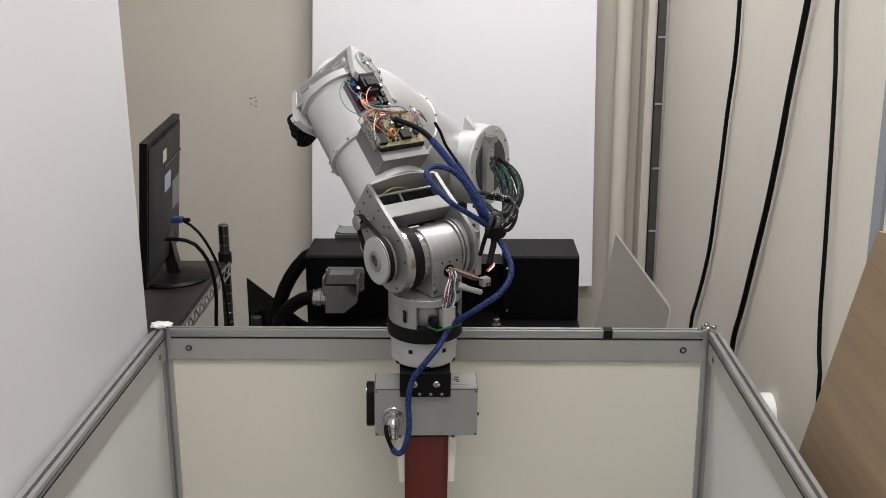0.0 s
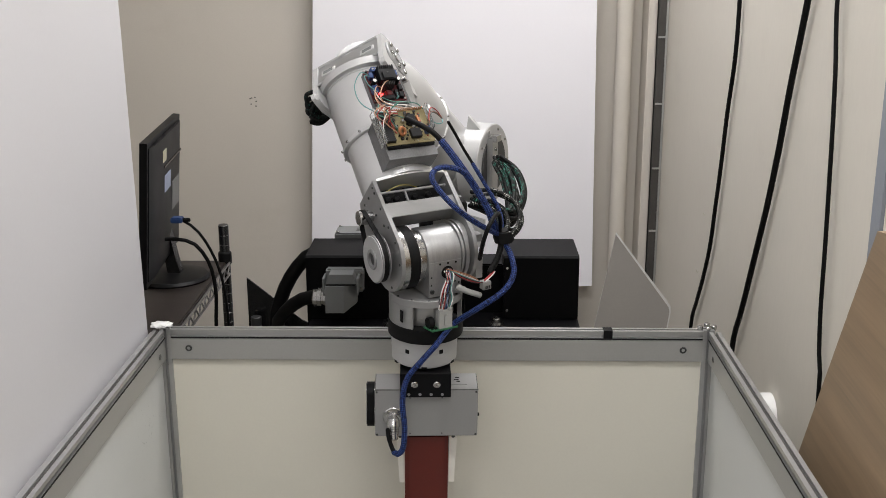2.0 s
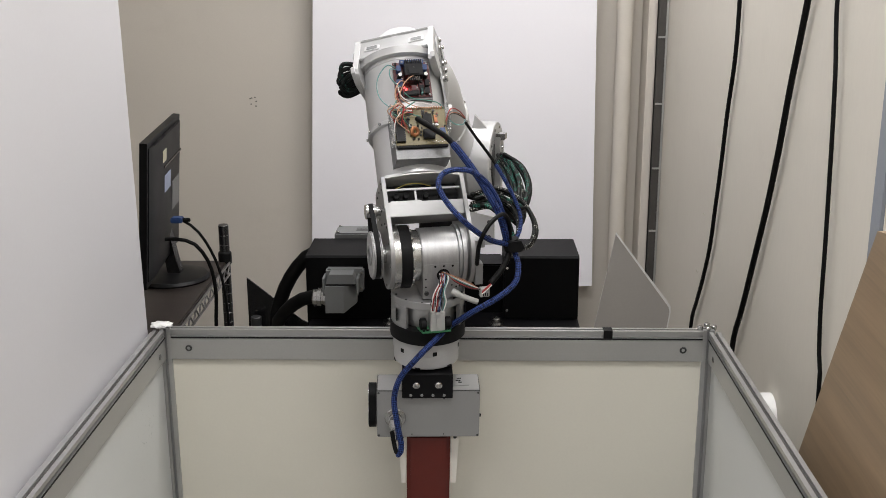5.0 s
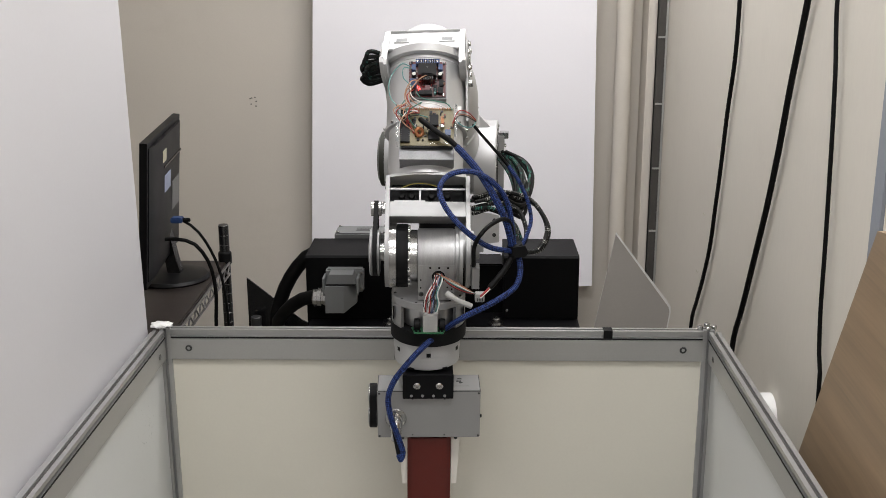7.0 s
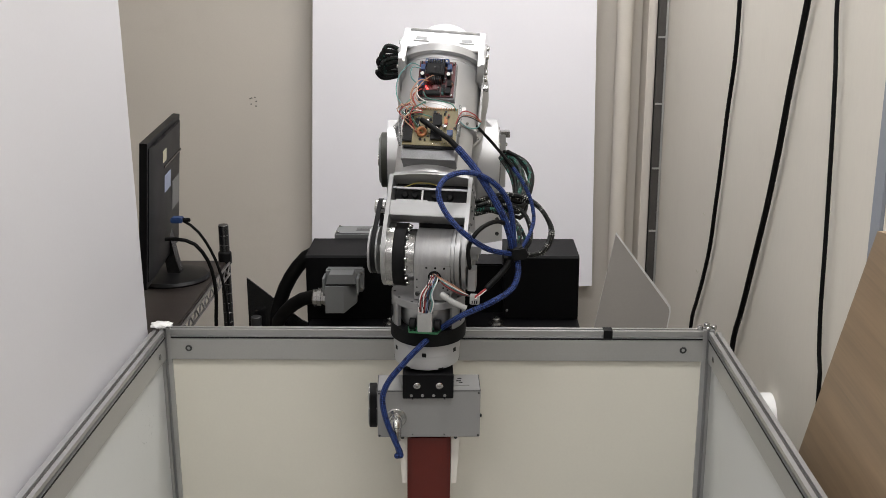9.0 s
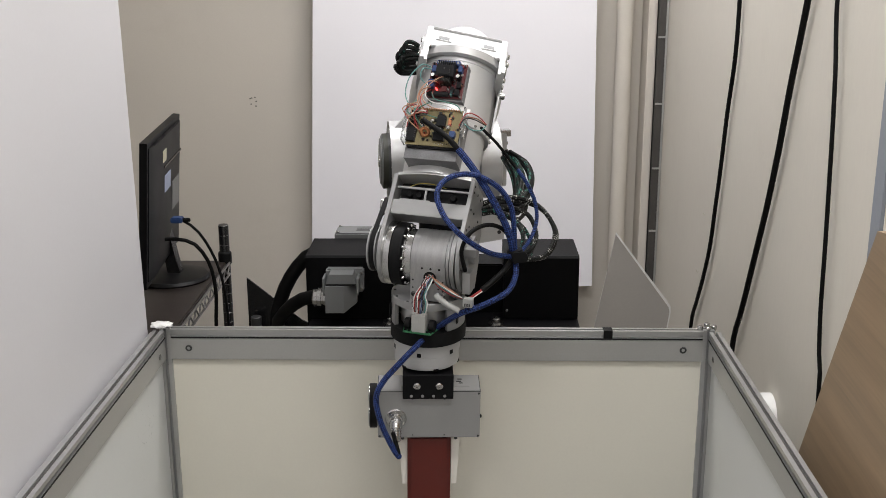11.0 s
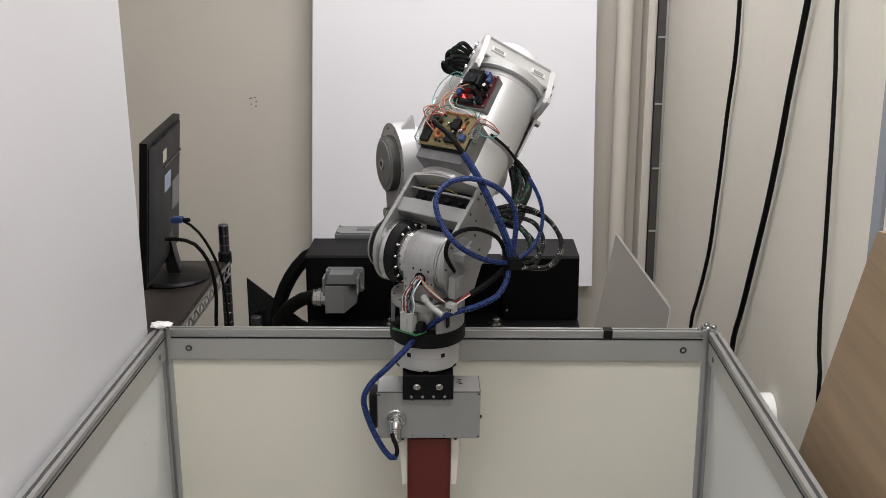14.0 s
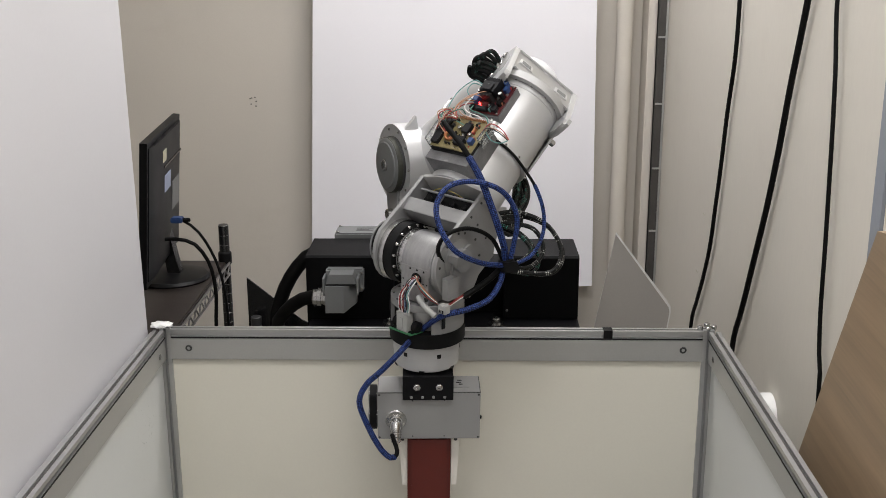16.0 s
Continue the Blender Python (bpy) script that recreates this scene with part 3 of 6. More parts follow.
def elbow():
    """Yoke round the elbow axis with a sloping cover, ringed arch and bolted discs."""
    cheek = [(-0.058, -0.050), (-0.072, -0.042), (-0.073, -0.033), (-0.060, -0.012), (-0.024, 0.045), (-0.006, 0.048), (0.035, 0.044), (0.06, 0.01), (0.06, -0.05), (-0.03, -0.05)]
    e = part("elbow", prism(B(), cheek, -0.068, -0.059, "x"), M_SILVER, robot, "silver cast elbow yoke", 0.0016)
    part("cheek", prism(B(), cheek, 0.059, 0.068, "x"), M_SILVER, e, "", 0.0016)
    b = B()
    prism(b, [(-0.058, -0.010), (-0.0195, 0.0455), (0.0, 0.0455), (0.0, 0.03), (-0.03, -0.006)], -0.059, 0.059, "x")
    part("sloping_cover", b, M_COVER, e, "bright sloping cover", 0.001)
    slope = basis(Vector((0, -0.0388, 0.0175)), Vector((1, 0, 0)), Vector((0, -0.056, 0.0375)))
    for x in (-0.038, 0.038):
        b = B()
        box(b, x - 0.013, x + 0.013, -0.008, 0.008, -0.001, 0.0022, slope)
        q = part("pocket_frame", b, M_SILVER, e, "", 0.0008)
        part("pocket", box(B(), x - 0.009, x + 0.009, -0.005, 0.005, 0.0015, 0.0026, slope), M_CONN, q)
    b = B()
    box(b, -0.059, 0.059, -0.033, -0.030, -0.002, 0.003, slope)
    box(b, -0.059, 0.059, 0.030, 0.033, -0.002, 0.003, slope)
    part("cover_rims", b, M_SILVER, e, "", 0.0012)
    # arched collar over the forearm tube
    outer, inner = [], []
    for k in range(25):
        a = math.pi * k / 24
        inner.append((0.0665 * math.cos(a), -0.0665 * math.sin(a)))
        x = 0.074 * math.cos(a)
        y = -0.077 * math.sin(a)
        outer.append((max(-0.072, min(0.072, x * 1.02)), max(-0.080, y)))
    b = B()
    prism(b, [(0.074, 0.0)] + outer[1:-1] + [(-0.074, 0.0)] + inner[::-1], -0.021, -0.008, "z")
    part("arched_collar", b, M_SILVER, e, "", 0.0014)
    b = B()
    bmesh.ops.create_uvsphere(b, u_segments=32, v_segments=20, radius=0.076, matrix=Matrix.Translation((0, 0.046, 0.010)) @ Matrix.Diagonal((0.88, 1, 1, 1)))
    part("end_cap", b, M_CAP, e, "rounded pale end cap")
    for s in (-1, 1):
        b = B()
        prism(b, [(-0.064, -0.047), (-0.077, -0.041), (-0.078, -0.032), (-0.064, -0.023), (0.03, -0.010), (0.03, -0.048), (-0.05, -0.052)], 0.064 * s, 0.0703 * s, "x")
        part("ear", b, M_SILVER, e, "", 0.0016)
        d = B()
        disc(d, 0.034, 0.0675 * s, 0.0725 * s, "x")
        hub = part("axle_disc", d, M_PLATE, e)
        b = B()
        for k in range(6):
            a = 2 * math.pi * k / 6
            bolt(b, (0.0725 * s, 0.026 * math.cos(a), 0.026 * math.sin(a)), "x", 0.0042, 0.004, s)
        disc(b, 0.012, 0.0725 * s, 0.0755 * s, "x")
        part_each("axle_bolt", b, M_STEEL, hub)
    b = B()
    prism(b, [(-0.03, -0.035), (0.03, -0.03), (0.012, -0.12), (-0.012, -0.12)], 0.068, 0.0715, "x")
    part("side_link", b, M_PLATE, e, "", 0.0008)
    part("side_stud", disc(B(), 0.0055, 0.066, 0.080, "x", (0, -0.02, -0.055)), M_STEEL, e)
    return e


def forearm():
    b = B()
    lathe(b, [(0.0615, 0.114), (0.0615, 0.206), (0.0645, 0.208), (0.0655, 0.211), (0.0655, 0.312), (0.0645, 0.3125), (0.0645, 0.3135), (0.0655, 0.314), (0.0655, 0.334)], "z")
    f = part("forearm", b, M_SILVER, robot, "silver tubular forearm carrying circuit boards")
    b = B()
    ring(b, 0.058, 0.0685, 0.204, 0.211, "z")
    part("tube_flange", b, M_SILVER, f)
    b = B()
    for k in range(14):
        a = 2 * math.pi * (k + 0.5) / 14
        m = Matrix.Rotation(a, 4, "Z")
        bolt(b, (0.0685, 0, 0.2075), "x", 0.0024, 0.003, 1, m)
        bolt(b, (0.0655, 0, 0.324), "x", 0.0022, 0.002, 1, m @ Matrix.Rotation(0.2, 4, "Z"))
    part_each("flange_screw", b, M_STEEL, f)
    # fork of two cheeks
    cheek = [(-0.043, 0.115), (-0.046, 0.08), (-0.053, 0.02)]
    for k in range(15):
        a = math.pi + 0.15 + (math.pi - 0.1) * k / 14
        cheek.append((0.056 * math.cos(a), 0.056 * math.sin(a)))
    cheek += [(0.056, 0.02), (0.062, 0.062), (0.05, 0.075), (0.03, 0.115)]
    for s in (-1, 1):
        b = B()
        prism(b, cheek, 0.004 + 0.0605 * s, 0.004 + 0.067 * s, "x")
        c = part("fork_cheek", b, M_PLATE, f, "aluminium fork cheek with screw holes", 0.0008)
        b = B()
        for y, z in ((-0.036, 0.106), (-0.036, 0.096), (-0.01, 0.102), (0.012, 0.102), (-0.038, 0.066), (-0.015, 0.068), (0.02, 0.068), (-0.042, 0.03), (-0.03, 0.04), (0.0, 0.05), (0.03, 0.04), (-0.047, 0.0), (-0.035, -0.033), (0.02, -0.045)):
            bolt(b, (0.004 + 0.067 * s, y, z), "x", 0.0022, 0.0012, s)
        part_each("cheek_screw", b, M_DARKMET, c)
    b = B()
    prism(b, [(-0.0565, -0.045), (-0.04, -0.050), (-0.02, -0.056), (0.004, -0.058), (0.028, -0.056), (0.048, -0.050), (0.0645, -0.045), (0.0645, 0.03), (-0.0565, 0.03)], 0.1115, 0.1165, "z")
    part("fork_roof", b, M_SILVER, f, "", 0.001)
    b = B()
    box(b, -0.0565, 0.0645, -0.043, -0.008, 0.046, 0.051)
    prism(b, [(-0.043, 0.050), (-0.043, 0.0705), (-0.038, 0.0725), (-0.02, 0.0725), (-0.02, 0.050)], -0.0565, 0.0645, "x")
    part("cross_beam", b, M_PLATE, f, "", 0.0008)
    b = B()
    box(b, -0.0565, 0.0645, -0.034, -0.030, 0.094, 0.0975)
    box(b, -0.010, -0.007, -0.033, -0.028, 0.072, 0.096)
    box(b, -0.05, -0.0, -0.032, -0.02, 0.073, 0.077)
    part("inner_bars", b, M_PLATE, f, "", 0.0005)
    b = B()
    # black over the full width, so its colour carries the opening's shade
    box(b, -0.0555, 0.0635, -0.016, 0.02, 0.058, 0.110)
    part("inner_motor", b, M_BLACK, f, "black motor block that also gives the fork opening its shade", 0.002)
    b = B()
    for x in (-0.038, -0.022, 0.01, 0.035):
        disc(b, 0.005, -0.024, -0.012, "y", (x, 0, 0.088), 16)
    part_each("inner_fitting", b, M_BLACK, f)
    b = B()
    tube(b, [(-0.04, -0.025, 0.100), (-0.02, -0.034, 0.104), (0.0, -0.03, 0.106), (0.02, -0.02, 0.105)], 0.0007, 6)
    part("inner_wire", b, material("yellow wire", (0.6, 0.5, 0.12), 0.5), f)
    # belt tensioner on one cheek
    b = B()
    lathe(b, [(0.011, -0.088), (0.012, -0.087), (0.012, -0.071), (0.008, -0.070), (0.008, -0.063)], "x", (0, 0.0, 0.074), 24)
    part("tension_roller", b, M_STEEL, f)
    return f


def wrist():
    low = (0, 0, -0.0055)
    b = B()
    lathe(b, [(0.040, -0.012), (0.0435, -0.011), (0.0440, -0.0095), (0.0440, 0.045), (0.0425, 0.0455), (0.0425, 0.0475), (0.0470, 0.048), (0.0470, 0.0515), (0.0440, 0.052), (0.0440, 0.0535), (0.0485, 0.054), (0.0485, 0.0600)], "x", low, 64)
    w = part("wrist", b, M_MACH, robot, "machined aluminium wrist cylinder")
    b = B()
    lathe(b, [(0.040, -0.058), (0.0515, -0.057), (0.0515, -0.0455), (0.047, -0.0448)], "x", low, 64)
    part("bright_ring", b, M_STEEL, w)
    b = B()
    lathe(b, [(0.047, -0.045), (0.0505, -0.0445), (0.0505, -0.0275), (0.0495, -0.0268), (0.0, -0.0266)], "x", low, 64)
    r = part("black_ring", b, M_BLACK, w, "black bearing ring with bright screws")
    b = B()
    for k in range(16):
        a = 2 * math.pi * (k + 0.5) / 16
        bolt(b, (-0.0266, 0.0468 * math.cos(a), 0.0468 * math.sin(a) - 0.0055), "x", 0.0026, 0.0035, 1)
    part_each("ring_bolt", b, M_STEEL, r)
    b = B()
    lathe(b, [(0.0, -0.026), (0.0425, -0.0262), (0.0425, -0.0235), (0.0415, -0.0230), (0.0415, -0.0125), (0.040, -0.0115)], "x", low, 64)
    part("hub_ring", b, M_STEEL, w, "dark polished hub ring")
    # outer pulley, belt
    b = B()
    lathe(b, [(0.035, -0.0865), (0.0385, -0.086), (0.0385, -0.0840), (0.036, -0.0832), (0.036, -0.0745), (0.0385, -0.0738), (0.0385, -0.0725), (0.035, -0.072)], "x")
    p = part("pulley", b, M_PLATE, w, "aluminium timing pulley")
    part("pulley_rim", ring(B(), 0.017, 0.0365, -0.0878, -0.086, "x"), M_WHITEMETAL, p)
    part("pulley_hub", ring(B(), 0.0105, 0.0165, -0.0900, -0.085, "x"), M_PLATE, p)
    part("pulley_bore", disc(B(), 0.0105, -0.0866, -0.084, "x"), M_DARKMET, p)
    part("pulley_shaft", disc(B(), 0.014, -0.085, -0.05, "x"), M_STEEL, p)
    # flat front block below the cylinder
    b = B()
    prism(b, [(-0.0105, -0.0055), (-0.0105, -0.0635), (0.0465, -0.0635), (0.0465, -0.0055)], -0.0447, 0.04, "y")
    part("front_block", b, M_MACH, w, "aluminium block with small holes", 0.001)
    b = B()
    for x in (0.0085, 0.0225, 0.0365):
        disc(b, 0.0018, 0, 0.0006, "y", (x, -0.0453, -0.0095), 10)
    for x, z in ((-0.0065, -0.030), (-0.0065, -0.043), (0.0355, -0.030), (0.0355, -0.042), (0.0425, -0.030), (0.0425, -0.045)):
        disc(b, 0.0014, 0, 0.0006, "y", (x, -0.0453, z), 10)
    part_each("block_hole", b, M_BLACK, w)
    b = B()
    for x in (-0.0055, 0.0425):
        bolt(b, (x, -0.0447, -0.0535), "y", 0.0038, 0.003, -1)
    part_each("block_bolt", b, M_DARKMET, w)
    part("wire_hole", disc(B(), 0.0105, 0, 0.0008, "y", (0.0215, -0.0455, -0.0245), 24), M_BLACK, w)
    # far side bracket
    b = B()
    prism(b, [(-0.02, 0.02), (0.02, 0.03), (0.045, -0.02), (0.02, -0.06), (-0.03, -0.045)], 0.072, 0.078, "x")
    part("encoder_plate", b, M_PLATE, w, "", 0.0008)
    b = B()
    lathe(b, [(0.03, 0.058), (0.032, 0.06), (0.032, 0.072), (0.018, 0.074), (0.018, 0.086), (0.01, 0.087)], "x", (0, -0.004, 0.01))
    part("encoder", b, M_PLATE, w)
    b = B()
    box(b, 0.072, 0.092, -0.03, -0.012, 0.012, 0.024)
    box(b, 0.074, 0.086, -0.044, -0.02, -0.045, -0.01)
    part_each("encoder_block", b, M_PLATE, w)
    # turned base with an open window
    CX, RO, RI = 0.006, 0.0598, 0.0535
    b = B()
    lathe(b, [(0.0, -0.0665), (0.0575, -0.0665), (0.0590, -0.0645), (RO, -0.0652), (RO, -0.0765), (RI, -0.077), (0.0, -0.077)], "z", (CX, 0, 0), 64)
    top = part("base_top", b, M_PLATE, w, "", 0, 30)
    b = B()
    for k in range(12):
        a = 2 * math.pi * (k + 0.3) / 12
        bolt(b, (CX + 0.0545 * math.cos(a), 0.0545 * math.sin(a), -0.0665), "z", 0.0022, 0.0012)
    part_each("rim_screw", b, M_DARKMET, top)
    open_half = radians(47)
    arcs = []
    n = 40
    for k in range(n + 1):
        a = -math.pi / 2 + open_half + (2 * math.pi - 2 * open_half) * k / n
        arcs.append((math.cos(a), math.sin(a)))
    b = B()
    prism(b, [(CX + RO * x, RO * y) for x, y in arcs] + [(CX + RI * x, RI * y) for x, y in arcs[::-1]], -0.1145, -0.0768, "z")
    part("base_wall", b, M_PLATE, w, "", 0, 30)
    for s in (-1, 1):
        b = B()
        box(b, CX + (RO - 0.001) * s, CX + (RO + 0.0008) * s, -0.030, -0.022, -0.104, -0.084, Matrix.Translation((-0.0035 * s, 0, 0)))
        part("side_slot", b, M_BLACK, w, "", 0.0004)
    b = B()
    lathe(b, [(0.043, -0.1135), (0.044, -0.112), (0.044, -0.102), (0.0452, -0.101), (0.0452, -0.083), (0.043, -0.0785), (0.0, -0.078)], "z", (CX, -0.002, 0), 48)
    part("motor", b, M_COVER, w, "bright motor case inside the window")
    b = B()
    for x in (CX - 0.018, CX + 0.022):
        disc(b, 0.0095, -0.005, 0.005, "x", (x, -0.0515, -0.103), 18)
    part_each("knob", b, M_BLACK, w)
    b = B()
    prism(b, [(CX - 0.027, -0.045), (CX + 0.029, -0.045), (CX + 0.024, -0.068), (CX - 0.022, -0.068)], -0.1125, -0.1105, "z")
    g = part("green_board", b, M_GREENPCB, w, "small green circuit board", 0.0003)
    b = B()
    for x in (-0.019, -0.013, 0.017, 0.022):
        box(b, CX + x - 0.002, CX + x + 0.002, -0.064, -0.060, -0.1105, -0.1085)
    part_each("board_chip", b, M_CHIP, g)
    b = B()
    box(b, -0.0025, 0.0205, -0.066, -0.051, -0.1105, -0.081)
    box(b, 0.0055, 0.0125, -0.0675, -0.066, -0.105, -0.086)
    box(b, -0.0025, 0.0045, -0.0665, -0.06, -0.081, -0.078)
    box(b, 0.0135, 0.0205, -0.0665, -0.06, -0.081, -0.078)
    part("white_connector", b, M_NYLON, w, "translucent white wire connector", 0.0008)
    b = B()
    lathe(b, [(0.0585, -0.114), (0.0615, -0.1145), (0.0615, -0.1385), (0.057, -0.1395)], "z", (CX, 0, 0), 64)
    part("black_band", b, M_BLACK, w, "black rubber band round the wrist", 0, 30)
    b = B()
    lathe(b, [(0.0545, -0.139), (0.0545, -0.161), (0.0535, -0.162), (0.0535, -0.183), (0.051, -0.185), (0.036, -0.185), (0.036, -0.196)], "z", (0.004, 0, 0), 64)
    ringp = part("white_ring", b, M_WHITEMETAL, w, "pale turned flange ring", 0, 30)
    for a in (-150, -90, -30, 30, 90, 150):
        m = Matrix.Translation((0.004, 0, 0)) @ Matrix.Rotation(radians(a + 3), 4, "Z")
        part("ring_hole", box(B(), 0.0535, 0.0547, -0.0035, 0.0035, -0.160, -0.153, m), M_BLACK, ringp)
        m2 = Matrix.Translation((0.004, 0, 0)) @ Matrix.Rotation(radians(a + 33), 4, "Z")
        part("ring_notch", box(B(), 0.0500, 0.0537, -0.0045, 0.0045, -0.1855, -0.1812, m2), M_BLACK, ringp)
    # loose plug pieces hanging beside the block
    b = B()
    box(b, 0.079, 0.094, -0.060, -0.048, -0.061, -0.047)
    box(b, 0.081, 0.092, -0.0615, -0.060, -0.059, -0.053)
    plug = part("wire_plug", b, M_NYLON, w, "white wire plug", 0.0008)
    for k in range(3):
        part("plug_slot", box(B(), 0.0825 + 0.0034 * k, 0.0842 + 0.0034 * k, -0.0622, -0.0612, -0.0585, -0.0535), M_CHIP, plug)
    b = B()
    tube(b, [(0.036, -0.054, -0.050), (0.052, -0.060, -0.058), (0.074, -0.060, -0.068)], 0.0046, 12)
    sleeve = part("clear_sleeve", b, M_NYLON, w, "translucent white wire sleeve")
    part("sleeve_cap", tube(B(), [(0.034, -0.053, -0.049), (0.040, -0.056, -0.052), (0.045, -0.058, -0.0545)], 0.0054, 12), M_NYLON, sleeve)
    # thin wires from the hole down to the connector and across to the plug
    cols = ["white", "red", "black", "white", "red", "black", "blue", "black", "grey", "teal", "white"]
    for i, c in enumerate(cols):
        x = -0.001 + 0.0020 * i
        b = B()
        j = 0.003 * math.sin(2.1 * i + 0.5)
        tube(b, [(0.0215 + 0.0012 * (i - 5), -0.044, -0.021), (0.0195 + 0.0012 * (i - 5) + j, -0.056 - 0.001 * (i % 3), -0.028), (x * 0.8 + 0.006 - j, -0.062 - 0.0015 * (i % 2), -0.046), (x * 1.15 + 1.3 * j - 0.001, -0.0625, -0.062), (x, -0.060, -0.080)], 0.00095, 6)
        part("wire", b, WIRES[c], w, c + " wire")
    for i, c in enumerate(["brown", "orange", "white", "teal", "black", "red", "black"]):
        b = B()
        tube(b, [(0.0185 + 0.0014 * i, -0.045, -0.019), (0.036, -0.056 - 0.001 * (i % 2), -0.0225 - 0.0014 * i), (0.060, -0.060, -0.034 - 0.0016 * i), (0.080 + 0.0014 * i, -0.056, -0.050)], 0.0008, 6)
        part("wire", b, WIRES[c], w, c + " wire")
    return w


def tool():
    b = B()
    box(b, -0.0770, 0.0905, -0.060, -0.002, -0.3025, -0.2165)
    t = part("tool_box", b, M_GREYBOX, robot, "grey painted gripper drive box", 0.0012)
    part("top_seam", box(B(), -0.0772, 0.0907, -0.0603, -0.0018, -0.2182, -0.2175), M_DARKMET, t)
    b = B()
    for x, z in ((-0.074, -0.2215), (0.0875, -0.2215), (-0.074, -0.299), (0.0875, -0.299)):
        bolt(b, (x, -0.060, z), "y", 0.0018, 0.001, -1)
    for x, z in ((-0.020, -0.232), (0.032, -0.232), (-0.020, -0.297), (0.032, -0.297)):
        disc(b, 0.0012, -0.0006, 0, "y", (x, -0.060, z), 8)
    part_each("box_screw", b, M_DARKMET, t)
    part("side_stud", disc(B(), 0.003, 0.0905, 0.0935, "x", (0, -0.05, -0.268), 12), M_BLACK, t)
    b = B()
    box(b, -0.036, 0.046, -0.0665, -0.0602, -0.228, -0.186)
    box(b, -0.036, 0.046, -0.0602, 0.03, -0.1965, -0.1905)
    box(b, -0.036, -0.030, -0.060, 0.0, -0.2165, -0.1965)
    box(b, 0.040, 0.046, -0.060, 0.0, -0.2165, -0.1965)
    br = part("black_bracket", b, M_BLKPLATE, t, "black anodised mounting bracket", 0.0006)
    b = B()
    for x in (-0.013, 0.023):
        lathe(b, [(0.0058, 0), (0.0058, -0.0028), (0.004, -0.0042), (0.0018, -0.0042), (0.0018, -0.002)], "y", (x, -0.0665, -0.204), 20)
    part_each("bracket_bolt", b, M_STEEL, br)
    b = B()
    for x in (-0.022, -0.004, 0.014, 0.032):
        bolt(b, (x, -0.0665, -0.2225), "y", 0.0025, 0.001, -1)
    part_each("bracket_screw", b, M_PLATE, br)
    b = B()
    box(b, 0.047, 0.073, -0.045, -0.012, -0.2163, -0.2155)
    lab = part("box_label", b, M_GREYBOX, t, "small grey label with unreadable marks")
    for x, y, wd in ((0.052, -0.03, 0.008), (0.056, -0.036, 0.006), (0.054, -0.022, 0.007)):
        part("mark_bar", box(B(), x, x + wd, y, y + 0.003, -0.2156, -0.2152), M_BLACK, lab)
    # side pulleys with belt
    b = B()
    pts = []
    for k in range(13):
        a = math.pi * k / 12
        pts.append((-0.026 + 0.0185 * math.cos(a), -0.240 + 0.0185 * math.sin(a)))
    for k in range(13):
        a = math.pi + math.pi * k / 12
        pts.append((-0.034 + 0.0225 * math.cos(a), -0.272 + 0.0225 * math.sin(a)))
    prism(b, pts, -0.0905, -0.0785, "x")
    part("drive_belt", b, M_BLACK, t, "black rubber drive belt", 0.001)
    for y, z, r in ((-0.026, -0.240, 0.0165), (-0.034, -0.272, 0.0205)):
        b = B()
        disc(b, r, -0.0922, -0.077, "x", (0, y, z))
        part("drive_pulley", b, M_STEEL, t)
    # cable gland
    b = B()
    lathe(b, [(0.017, 0), (0.0175, -0.002), (0.016, -0.004), (0.011, -0.005), (0.011, -0.010), (0.009, -0.011), (0.009, -0.018)], "y", (-0.047, -0.060, -0.266), 32)
    g = part("cable_gland", b, M_STEEL, t, "polished steel round connector")
    b = B()
    m = Matrix.Translation((-0.047, -0.080, -0.269)) @ Matrix.Rotation(radians(-28), 4, "X")
    lathe(b, [(0.0095, 0.008), (0.0105, 0.004), (0.0105, -0.004), (0.0085, -0.005), (0.0085, -0.016), (0.0075, -0.017), (0.0075, -0.024), (0.005, -0.026)], "z", (0, 0, 0), 28, m)
    for h in (-0.008, -0.012):
        ring(b, 0.008, 0.0095, h - 0.001, h + 0.001, "z", (0, 0, 0), 28, m)
    part("gland_plug", b, M_STEEL, g)
    # red bar in the grip and ivory plates beside it
    b = B()
    box(b, -0.0285, 0.0435, -0.052, -0.004, -0.64, -0.303)
    part("red_bar", b, M_RED, t, "dull red rubber-faced bar", 0.006)
    for x0, x1, lean in ((-0.0435, -0.0295, -1), (0.0445, 0.0590, 1)):
        b = B()
        prism(b, [(x0, -0.303), (x1, -0.303), (x1 - (0.005 if lean > 0 else 0), -0.402), (x0 + (0.0 if lean > 0 else 0.006), -0.402)], -0.040, -0.006, "y")
        pl = part("ivory_plate", b, M_IVORY, t, "ivory plastic finger plate", 0.0008)
        part("plate_screw", disc(B(), 0.003, -0.0015, 0, "y", ((x0 + x1) / 2, -0.040, -0.314), 14), M_DARKMET, pl)
    return t


shoulder_ob, upper_ob, elbow_ob, fore_ob, wrist_ob, tool_ob = shoulder(), upper_arm(), elbow(), forearm(), wrist(), tool()


# ---- things round the cell ----
def cable_thing(name, label, pts, r, mat, group="", seg=10, category="cable"):
    c = Vector(pts[-1])
    t = thing(name, c, label, category, group)
    part("sheath", tube(B(), [Vector(p) - c for p in pts], r, seg), mat, t)
    return t


